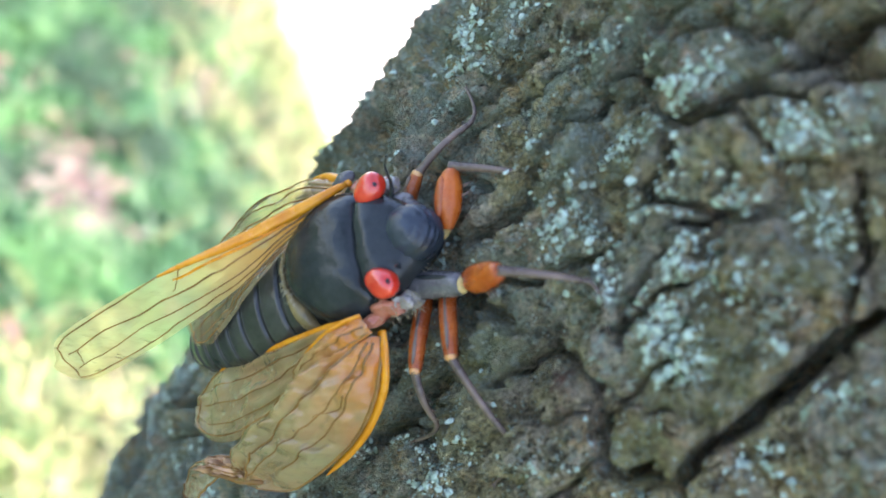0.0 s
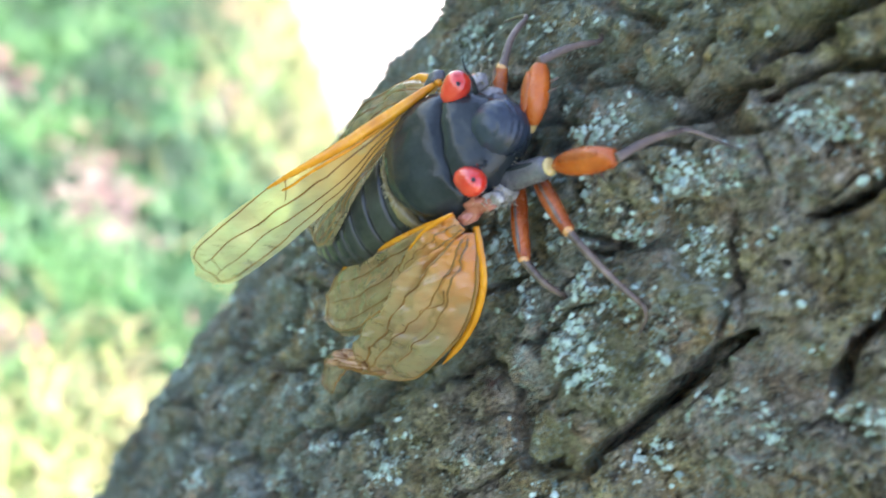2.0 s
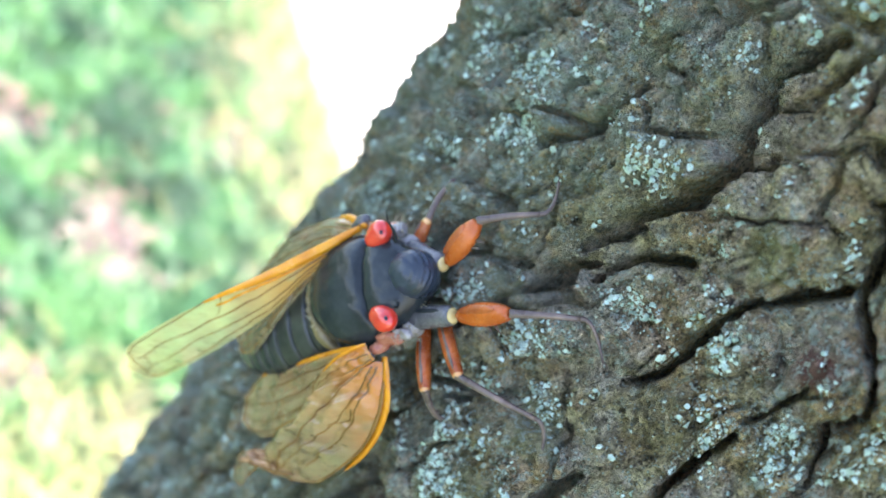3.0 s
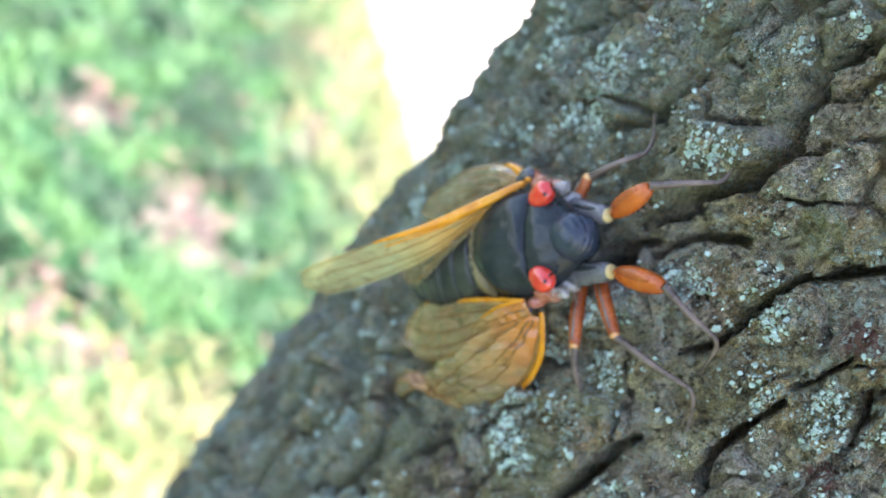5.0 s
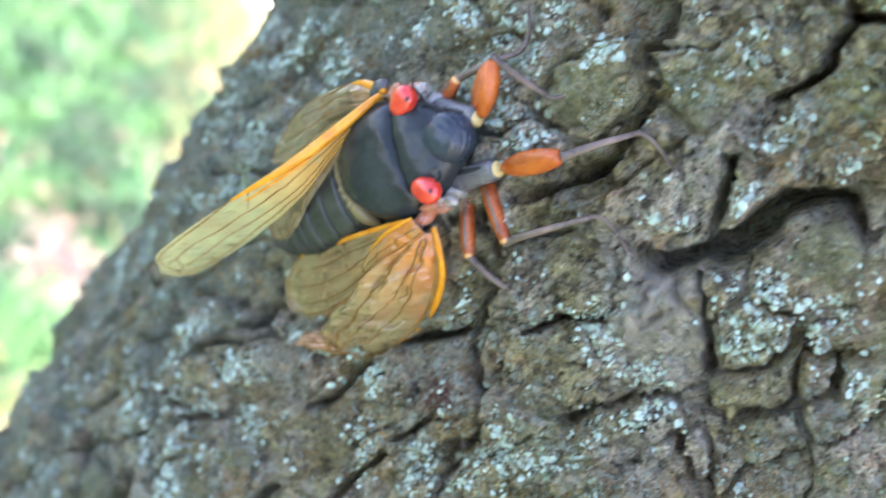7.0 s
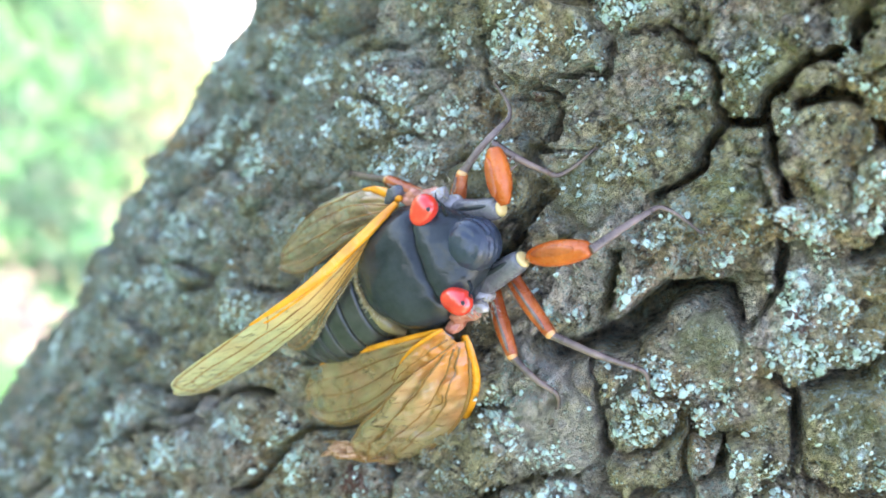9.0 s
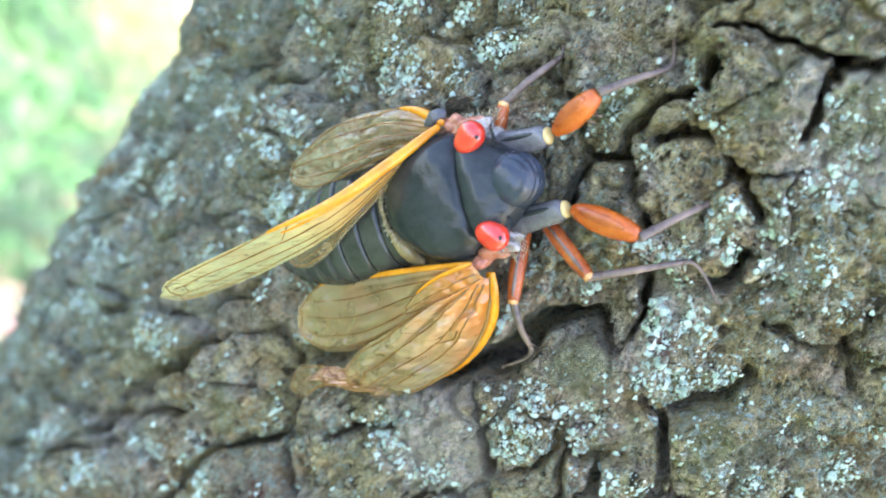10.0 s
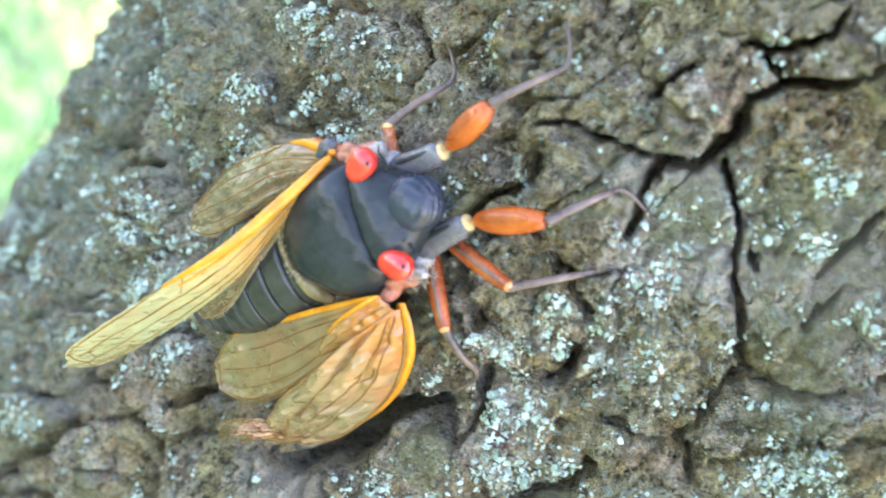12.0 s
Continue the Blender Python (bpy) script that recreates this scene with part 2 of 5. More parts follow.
def concrete_material():
    k = Mat("concrete", 0.85)
    k.color(k.ramp(k.noise(40, 8, 0.7), (0.25, (0.58, 0.55, 0.50)), (0.75, (0.78, 0.76, 0.70))))
    k.bump(k.noise(300, 6), 0.002, 0.6)
    return k.m


BARK, LICHEN = bark_material(), lichen_material()
BLACK = shell_material("black_shell", (0.014, 0.018, 0.019), (0.040, 0.046, 0.048), 0.55)
BLACK.node_tree.nodes["Principled BSDF"].inputs["Specular IOR Level"].default_value = 0.28
FACE = shell_material("face_shell", (0.014, 0.020, 0.030), (0.040, 0.054, 0.076), 0.16)
BELLY = shell_material("belly_shell", (0.022, 0.024, 0.022), (0.056, 0.058, 0.052), 0.6)
MARGIN = shell_material("margin", (0.16, 0.12, 0.06), (0.40, 0.29, 0.13), 0.6)
BAND = shell_material("pale_band", (0.03, 0.029, 0.026), (0.075, 0.070, 0.060), 0.7)
ORANGE = shell_material("orange_shell", (0.34, 0.055, 0.008), (0.60, 0.14, 0.018), 0.28)
COSTA = shell_material("orange_vein", (0.62, 0.20, 0.008), (0.85, 0.36, 0.02), 0.35)
RUSSET = shell_material("russet_shell", (0.22, 0.036, 0.010), (0.52, 0.13, 0.03), 0.28)
PINK = shell_material("pink_joint", (0.34, 0.085, 0.045), (0.66, 0.33, 0.22), 0.4)
DUSK = shell_material("grey_shell", (0.035, 0.036, 0.042), (0.17, 0.16, 0.165), 0.33)
UMBER = shell_material("dark_shin", (0.055, 0.038, 0.032), (0.24, 0.165, 0.13), 0.2)
CREAM = shell_material("cream_joint", (0.52, 0.35, 0.12), (0.68, 0.52, 0.24), 0.5)
KNEE = shell_material("pale_knee", (0.55, 0.22, 0.07), (0.78, 0.44, 0.18), 0.35)
DOWN = shell_material("pale_down", (0.22, 0.20, 0.19), (0.55, 0.51, 0.47), 0.8, 1400)
VEIN = shell_material("brown_vein", (0.14, 0.06, 0.018), (0.34, 0.17, 0.045), 0.4)
HAIR = shell_material("pale_hair", (0.35, 0.29, 0.18), (0.5, 0.44, 0.3), 0.7)
CLEAR = membrane_material("clear_membrane", (1.0, 0.94, 0.70), (0.90, 0.72, 0.32), (0.92, 0.34, 0.02), 0.46, -0.0150)
OLIVE = membrane_material("olive_membrane", (1.0, 0.84, 0.64), (0.84, 0.55, 0.31), (0.88, 0.34, 0.03), 0.28, -0.0060)
AMBER = membrane_material("amber_membrane", (1.0, 0.77, 0.50), (0.98, 0.57, 0.28), (0.95, 0.30, 0.03), 0.36, -0.0085)
CURL = shell_material("shrivelled_skin", (0.26, 0.12, 0.05), (0.70, 0.44, 0.26), 0.25)
EYE = eye_material()
PSEUDOPUPIL = shell_material("pupil", (0.012, 0.004, 0.004), (0.03, 0.008, 0.006), 0.2)
LAWN, BLADE, SUNLIT_STRAW, LITTER, CONCRETE = lawn_material(), blade_material(), sunlit_straw_material(), leaf_litter_material(), concrete_material()


# ---- helpers of this scene ----
def mesh_of(name, bm, material, smooth=True):
    me = bpy.data.meshes.new(name)
    bm.to_mesh(me)
    bm.free()
    if smooth:
        me.polygons.foreach_set("use_smooth", [True] * len(me.polygons))
    me.materials.append(material)
    return me


def part(name, bm, material, parent, label="", smooth=True):
    ob = new(name, mesh_of(name, bm, material, smooth))
    ob.parent = parent
    return tagged(ob, label) if label else ob


def sheet(name, verts, faces, material, smooth=True):
    """A mesh from arrays of vertices and quads."""
    me = bpy.data.meshes.new(name)
    me.vertices.add(len(verts))
    me.vertices.foreach_set("co", np.asarray(verts, np.float32).ravel())
    n = faces.shape[1]
    me.loops.add(faces.size)
    me.loops.foreach_set("vertex_index", faces.astype(np.int32).ravel())
    me.polygons.add(len(faces))
    me.polygons.foreach_set("loop_start", np.arange(0, faces.size, n, dtype=np.int32))
    me.polygons.foreach_set("use_smooth", np.full(len(faces), smooth))
    me.update(calc_edges=True)
    me.materials.append(material)
    return me


class Lattice:
    """Smooth value noise in the plane, from -1 to 1."""

    def __init__(self, seed):
        self.v = np.random.RandomState(seed).uniform(-1, 1, (256, 256))

    def at(self, x, y):
        xi, yi = np.floor(x).astype(int), np.floor(y).astype(int)
        fx, fy = x - xi, y - yi
        fx, fy = fx * fx * fx * (fx * (fx * 6 - 15) + 10), fy * fy * fy * (fy * (fy * 6 - 15) + 10)
        a, b, c, d = (self.v[(xi + i) % 256, (yi + j) % 256] for i, j in ((0, 0), (1, 0), (0, 1), (1, 1)))
        return (a * (1 - fx) + b * fx) * (1 - fy) + (c * (1 - fx) + d * fx) * fy

    def fractal(self, x, y, octaves=3, gain=0.5):
        out, amp = 0, 1.0
        for n in range(octaves):
            out = out + amp * self.at(x * 2.07**n + 17.3 * n, y * 2.07**n + 9.1 * n)
            amp *= gain
        return out


def curve_points(points, n):
    """n points on a smooth line through the given ones."""
    p = np.asarray(points, float)
    q = np.vstack([2 * p[0] - p[1], p, 2 * p[-1] - p[-2]])
    out = []
    for u in np.linspace(0, len(p) - 1, n):
        i = min(int(u), len(p) - 2)
        t = u - i
        a, b, c, d = q[i : i + 4]
        out.append(0.5 * (2 * b + (c - a) * t + (2 * a - 5 * b + 4 * c - d) * t * t + (3 * b - a - 3 * c + d) * t**3))
    return np.array(out)


def tube(bm, points, radii, sides=8):
    """A closed tube along points, with a radius at each."""
    pts = [Vector(p) for p in points]
    rings = []
    for i, p in enumerate(pts):
        way = (pts[min(i + 1, len(pts) - 1)] - pts[max(i - 1, 0)]).normalized()
        side = way.cross(Vector((0.13, 0.21, 0.97))).normalized()
        over = way.cross(side)
        rings.append([bm.verts.new(p + float(radii[i]) * (math.cos(a) * side + math.sin(a) * over)) for a in (2 * math.pi * k / sides for k in range(sides))])
    for a, b in zip(rings, rings[1:]):
        for k in range(sides):
            bm.faces.new((a[k], a[(k + 1) % sides], b[(k + 1) % sides], b[k]))
    bm.faces.new(rings[0][::-1])
    bm.faces.new(rings[-1])
    return bm


MM = 0.001


# ---- the trunk ----
TRUNK_R = 61.6
# Bark plates: place round the trunk and height, half length, half width (mm), turn (degrees).
PLATES_A = [
    (-46.1, 284.8, 4.9, 2.9, 47), (-39.8, 286.5, 3.7, 2.4, 59), (-47.8, 277.0, 4.9, 2.6, 107),
    (-55.1, 274.6, 6.2, 3.5, 90), (-64.1, 269.8, 6.2, 3.1, 76), (-41.1, 280.0, 4.0, 2.3, 86),
    (-35.2, 274.1, 6.8, 3.3, 72), (-41.9, 273.1, 4.9, 2.7, 79), (-40.4, 263.9, 3.2, 2.2, 51),
    (-34.1, 266.2, 3.3, 2.2, 78), (-28.6, 272.8, 4.8, 2.6, 90), (-38.3, 259.8, 4.5, 2.4, 54),
    (-35.3, 282.7, 3.4, 2.3, 87), (-45.2, 250.5, 5.8, 2.9, 80), (-63.1, 226.7, 8.4, 3.6, 71),
    (-43.6, 293.0, 3.0, 2.2, 81), (-41.2, 302.3, 5.8, 2.9, 77), (-50.1, 302.2, 4.7, 2.4, 78),
]
PLATES_B = [
    (-45.6, 307.4, 3.5, 2.2, 75), (-36.2, 309.7, 3.8, 2.2, 71), (-33.9, 306.1, 4.9, 2.2, 58),
    (-32.0, 301.9, 5.7, 2.3, 50), (-35.4, 294.5, 5.0, 3.2, 72), (-25.0, 299.1, 3.1, 2.8, 111),
    (-28.6, 290.8, 6.5, 2.2, 82), (-23.9, 290.9, 5.1, 2.2, 76), (-32.4, 284.6, 3.0, 2.6, 72),
    (-57.6, 295.1, 5.8, 3.2, 79), (-54.9, 290.6, 5.5, 2.5, 68), (-59.7, 280.6, 9.2, 4.6, 73),
    (-61.1, 261.4, 9.9, 4.6, 71), (-43.5, 261.6, 9.2, 3.7, 80), (-53.6, 244.2, 10.4, 3.9, 80),
    (-54.1, 299.2, 6.8, 3.4, 72), (-31.4, 323.2, 4.8, 3.0, 48), (-25.8, 328.6, 3.3, 3.1, 140),
]
PLATES_C = [
    (-23.3, 320.6, 4.8, 2.7, 45), (-18.7, 334.5, 4.5, 3.0, 125), (-16.7, 314.4, 4.5, 3.5, 123),
    (-12.2, 318.5, 4.0, 2.9, 127), (-13.3, 325.1, 4.6, 2.6, 57), (-25.2, 311.4, 4.0, 2.5, 49),
    (-20.8, 305.8, 3.6, 2.5, 55), (-12.9, 308.2, 6.2, 2.2, 58), (-25.6, 336.4, 4.3, 2.2, 28),
    (-29.1, 332.1, 3.1, 2.2, 37), (-41.7, 324.6, 7.7, 2.6, 43), (-48.3, 313.4, 8.2, 3.4, 88),
    (-64.3, 305.8, 8.7, 4.1, 65), (-49.0, 271.1, 8.4, 3.7, 75), (-6.8, 323.3, 2.8, 2.4, 47),
    (-51.7, 318.3, 7.8, 4.5, 67), (-15.7, 340.5, 4.0, 2.8, 124), (-6.0, 332.6, 4.4, 3.4, 82),
]
PLATES_D = [
    (-5.3, 319.9, 4.0, 2.9, 72), (-35.1, 332.4, 6.1, 2.5, 43), (-9.6, 350.4, 3.9, 3.1, 103),
    (-2.8, 353.6, 7.1, 4.3, 120), (-5.3, 344.0, 5.0, 3.7, 66), (6.7, 344.9, 5.6, 2.2, 55),
    (-17.3, 352.7, 4.2, 2.4, 57), (-13.4, 358.7, 4.2, 2.7, 68), (-28.6, 350.9, 3.6, 2.2, 51),
    (-10.2, 339.7, 3.5, 3.3, 100), (-33.4, 344.1, 5.4, 3.2, 77), (-54.5, 326.5, 5.5, 3.6, 74),
    (-42.1, 306.5, 7.2, 3.6, 68), (-1.0, 335.6, 4.1, 2.5, 41), (-9.9, 364.3, 3.3, 2.2, 69),
]
# Open fissures: width (mm), then the line that each follows, as places round the trunk and heights; from the foot upwards.
FISSURES_A = [
    (0.8, [(-64.7, 236.6), (-65.0, 244.5), (-62.7, 251.9), (-63.1, 254.2)]),
    (1.0, [(-70.7, 237.4), (-69.6, 244.7), (-67.4, 251.7), (-69.4, 253.6), (-65.2, 260.1)]),
    (1.0, [(-47.4, 250.2), (-46.6, 254.9), (-47.3, 259.3), (-51.9, 263.6)]),
    (0.5, [(-46.4, 253.9), (-42.9, 253.5)]),
    (0.5, [(-43.4, 260.8), (-43.2, 263.1), (-42.4, 265.2)]),
    (0.5, [(-43.6, 266.3), (-42.9, 265.1), (-39.6, 266.3), (-38.4, 266.2), (-34.9, 263.1), (-33.8, 263.5), (-33.0, 265.2), (-31.0, 266.0)]),
    (1.1, [(-59.8, 264.5), (-59.9, 269.6), (-56.7, 278.5)]),
    (0.8, [(-51.1, 265.7), (-49.8, 269.5), (-51.8, 278.9), (-51.4, 280.6)]),
    (0.8, [(-31.0, 266.0), (-32.1, 268.2), (-31.3, 270.6), (-31.5, 277.3), (-30.5, 281.0)]),
    (0.8, [(-60.3, 268.0), (-59.8, 270.4), (-60.2, 279.2)]),
]
FISSURES_B = [
    (0.4, [(-39.5, 269.4), (-41.0, 274.9)]),
    (0.2, [(-42.8, 274.4), (-42.7, 275.4), (-44.5, 276.8)]),
    (0.3, [(-41.6, 276.5), (-40.4, 277.7), (-41.2, 281.2)]),
    (0.5, [(-51.4, 280.6), (-49.1, 280.0), (-45.5, 280.2), (-44.0, 278.6)]),
    (0.2, [(-36.7, 285.3), (-33.3, 282.2), (-31.6, 279.8)]),
    (0.8, [(-45.5, 280.2), (-43.8, 284.6), (-43.3, 288.4), (-41.2, 291.9)]),
    (0.7, [(-24.8, 282.0), (-26.1, 284.5), (-25.6, 291.7)]),
    (0.7, [(-33.0, 288.3), (-31.8, 290.3), (-31.0, 298.3), (-27.3, 303.4)]),
    (0.6, [(-40.1, 291.0), (-38.5, 295.5), (-35.5, 297.3)]),
    (1.1, [(-42.3, 292.2), (-41.1, 295.8), (-38.1, 301.7), (-37.8, 304.7), (-40.0, 309.5), (-38.5, 314.2)]),
    (0.4, [(-22.3, 296.4), (-20.8, 294.6), (-20.2, 292.7)]),
    (0.4, [(-25.7, 293.0), (-24.6, 297.3)]),
]
FISSURES_C = [
    (0.6, [(-50.4, 295.0), (-46.8, 300.5), (-46.6, 303.5)]),
    (0.8, [(-57.5, 295.3), (-57.4, 301.8), (-55.6, 312.4), (-58.8, 318.7)]),
    (0.6, [(-63.2, 296.1), (-59.9, 299.3), (-60.1, 301.6)]),
    (0.6, [(-29.3, 308.6), (-27.7, 307.3), (-26.8, 304.0), (-22.2, 300.9), (-20.9, 298.7), (-21.5, 296.6)]),
    (0.5, [(-17.3, 304.9), (-14.0, 310.8), (-13.0, 311.6)]),
    (0.4, [(-19.7, 312.8), (-22.2, 310.8), (-23.4, 307.6)]),
    (0.6, [(-11.4, 309.9), (-7.7, 308.3)]),
    (0.5, [(-31.9, 311.0), (-29.9, 310.5), (-27.2, 308.3)]),
    (0.7, [(-10.8, 312.9), (-9.4, 313.1), (-6.4, 319.5), (-7.2, 321.1)]),
    (0.4, [(-17.6, 319.3), (-13.9, 316.4), (-12.3, 314.4)]),
    (1.0, [(-30.1, 314.8), (-27.5, 320.2), (-27.6, 323.2), (-28.7, 326.6), (-30.6, 327.5)]),
]
FISSURES_D = [
    (1.5, [(-20.8, 317.8), (-18.7, 319.3), (-17.4, 321.7), (-16.9, 326.0)]),
    (0.8, [(-3.4, 321.2), (-2.2, 322.8), (0.3, 323.3), (3.8, 325.0), (4.8, 327.6)]),
    (0.5, [(-18.3, 321.3), (-21.4, 326.4)]),
    (1.8, [(-53.3, 321.8), (-51.5, 325.5), (-51.9, 331.6)]),
    (0.5, [(-49.6, 322.6), (-45.9, 325.7), (-43.7, 329.3)]),
    (0.7, [(-7.7, 326.9), (-6.1, 326.7), (-3.9, 324.7), (-3.1, 323.2)]),
    (0.9, [(-16.9, 326.0), (-15.7, 327.6), (-14.0, 328.6), (-11.4, 328.4)]),
    (0.5, [(-34.6, 326.5), (-36.0, 328.6), (-39.3, 330.8)]),
    (0.7, [(-32.4, 331.8), (-30.9, 330.5), (-29.8, 328.3), (-30.6, 327.1)]),
    (0.9, [(-5.8, 327.5), (-3.6, 331.0), (-3.7, 333.1)]),
    (0.6, [(-13.5, 334.2), (-11.8, 331.7), (-11.4, 328.9)]),
]
FISSURES_E = [
    (0.4, [(-34.7, 329.5), (-32.5, 332.5), (-29.8, 334.9), (-31.1, 337.8)]),
    (0.6, [(-24.1, 339.8), (-21.8, 337.4), (-20.9, 333.8), (-22.3, 330.6)]),
    (0.6, [(0.1, 345.0), (-0.4, 338.4), (1.2, 338.1), (2.3, 336.3)]),
    (0.7, [(-9.3, 336.4), (-8.8, 337.8), (-9.5, 339.7)]),
    (0.4, [(-5.3, 336.4), (-1.8, 337.2), (-0.7, 338.2)]),
    (0.5, [(-19.6, 339.2), (-15.2, 336.7)]),
    (0.6, [(-21.6, 337.6), (-19.9, 338.9), (-20.5, 340.8), (-20.0, 343.9), (-18.9, 345.3)]),
    (0.5, [(-33.2, 337.7), (-34.7, 342.1)]),
    (0.3, [(-30.0, 338.1), (-28.4, 340.0), (-24.1, 339.8)]),
    (0.5, [(2.9, 338.4), (3.5, 341.0), (9.7, 346.7)]),
    (0.5, [(-18.6, 341.8), (-17.8, 343.0), (-16.2, 343.8)]),
    (0.5, [(-14.3, 343.6), (-10.1, 341.9)]),
]
FISSURES_F = [
    (0.5, [(0.6, 344.4), (3.5, 345.8), (5.5, 347.7), (6.6, 350.0)]),
    (0.4, [(-10.0, 354.6), (-6.8, 352.3), (-5.5, 350.2), (0.1, 344.5)]),
    (0.6, [(-37.0, 345.3), (-38.3, 345.9)]),
    (0.5, [(-33.1, 348.9), (-31.0, 349.0), (-29.4, 347.5), (-28.9, 345.5)]),
    (0.5, [(-18.3, 346.1), (-19.4, 347.9)]),
    (0.4, [(-11.6, 347.4), (-12.7, 350.2), (-12.8, 352.2)]),
    (0.4, [(-26.9, 352.9), (-27.5, 349.8), (-28.5, 348.6)]),
    (0.3, [(-20.2, 349.5), (-19.3, 350.7), (-12.6, 352.5)]),
    (0.6, [(0.7, 349.5), (0.8, 352.4)]),
    (0.5, [(-4.8, 351.4), (-4.1, 350.8)]),
    (0.8, [(-12.6, 352.5), (-11.1, 353.8), (-10.6, 355.9), (-11.1, 358.9), (-10.2, 360.4)]),
    (0.5, [(-0.7, 352.6), (-0.5, 357.7)]),
    (0.3, [(-23.2, 352.6), (-23.0, 355.3)]),
]
FISSURES_G = [
    (0.2, [(-16.1, 355.2), (-15.0, 358.2)]),
    (0.5, [(-10.3, 360.5), (-7.6, 362.1), (-6.7, 364.7)]),
    (0.3, [(-12.2, 361.3), (-10.7, 360.5)]),
    (0.3, [(-13.7, 360.6), (-11.3, 362.2), (-10.1, 364.1), (-10.2, 365.6)]),
]
FISSURES = FISSURES_A + FISSURES_B + FISSURES_C + FISSURES_D + FISSURES_E + FISSURES_F + FISSURES_G
# Sunken places between the plates: place round the trunk, height, reach (mm).
HOLLOWS = [
    (-41.6, 289.0, 2.0), (-39.8, 295.4, 2.0), (-45.2, 286.7, 1.1), (-40.7, 291.7, 1.1), (-28.0, 318.2, 1.8), (-27.1, 313.6, 1.6), (-15.2, 327.8, 1.7), (-17.2, 322.4, 1.5),
    (-31.5, 329.5, 1.8), (-18.9, 320.2, 2.2), (-14.6, 328.1, 1.6), (-22.3, 330.0, 1.4), (-12.5, 334.1, 1.4), (-20.9, 346.7, 1.5), (-24.7, 349.6, 1.3), (-13.2, 329.7, 1.8),
    (-15.1, 337.5, 0.9), (1.2, 338.1, 1.4), (0.0, 343.5, 0.9), (-22.0, 349.9, 0.9), (-41.8, 287.4, 1.6), (-30.5, 277.5, 0.8), (-42.7, 263.2, 1.2), (-48.9, 261.4, 1.3),
]
# Lichen colonies: place round the trunk, height, reach (mm).
COLONIES_LOW = [
    (-46, 273, 1.2), (-52, 273, 1.6), (-48, 278, 2.0), (-40, 285, 2.2), (-37, 277, 1.6), (-29, 271, 2.3), (-29, 276, 1.6), (-36, 262, 1.0),
    (-46, 282, 2.4), (-54, 279, 0.9), (-36, 283, 2.5), (-35, 293, 2.6), (-30, 296, 2.5), (-23, 294, 2.9), (-26, 288, 1.7), (-42, 301, 2.1),
    (-53, 294, 2.3), (-55, 299, 2.8), (-27, 292, 2.1), (-25, 309, 1.2), (-39, 287, 1.9), (-47, 272, 2.2), (-17, 300, 1.7), (-28, 305, 1.7),
    (-28, 313, 1.8), (-50, 311, 1.6), (-58, 287, 2.2), (-62, 262, 2.5), (-55, 252, 2.2),
]
COLONIES_HIGH = [
    (-20, 330, 2.0), (-19, 326, 1.9), (-15, 331, 2.0), (-33, 326, 2.0), (-43, 321, 1.7), (-13, 336, 2.3), (-10, 339, 1.9), (-7, 329, 3.4),
    (-4, 322, 2.5), (-13, 320, 3.3), (-10, 322, 2.4), (1, 327, 2.5), (-37, 333, 2.9), (-40, 329, 2.0), (-23, 342, 1.9), (-38, 344, 3.7),
    (-40, 337, 2.3), (-36, 338, 2.1), (-35, 347, 2.0), (-10, 333, 3.1), (-5, 332, 3.5), (-8, 340, 1.1), (-5, 342, 1.5), (-2, 341, 1.9),
    (-62, 330, 3.2), (-18, 345, 1.5), (-57, 318, 2.4), (5, 341, 2.6),
]
ARC_LO, ARC_HI, UP_LO, UP_HI, STEP = -106.0, 26.0, 208.0, 384.0, 0.185


def all_plates():
    rng = np.random.RandomState(4)
    rows = [list(r) for r in PLATES_A + PLATES_B + PLATES_C + PLATES_D]
    for _ in range(6000):
        s, z = rng.uniform(ARC_LO - 6, ARC_HI + 6), rng.uniform(UP_LO - 6, UP_HI + 6)
        a, b = rng.uniform(4.2, 8.0), rng.uniform(2.4, 3.9)
        if all(math.hypot((s - r[0]) * 1.25, (z - r[1]) * 0.8) > 0.8 * (r[3] + b) for r in rows):
            rows.append([s, z, a, b, rng.normal(78, 16)])
    return np.array(rows)


SITES = all_plates()
LIFT = np.random.RandomState(8).normal(0, 0.44, len(SITES))
TILT = np.random.RandomState(9).normal(0, 0.07, (len(SITES), 2))
NOISE = [Lattice(n) for n in range(6)]


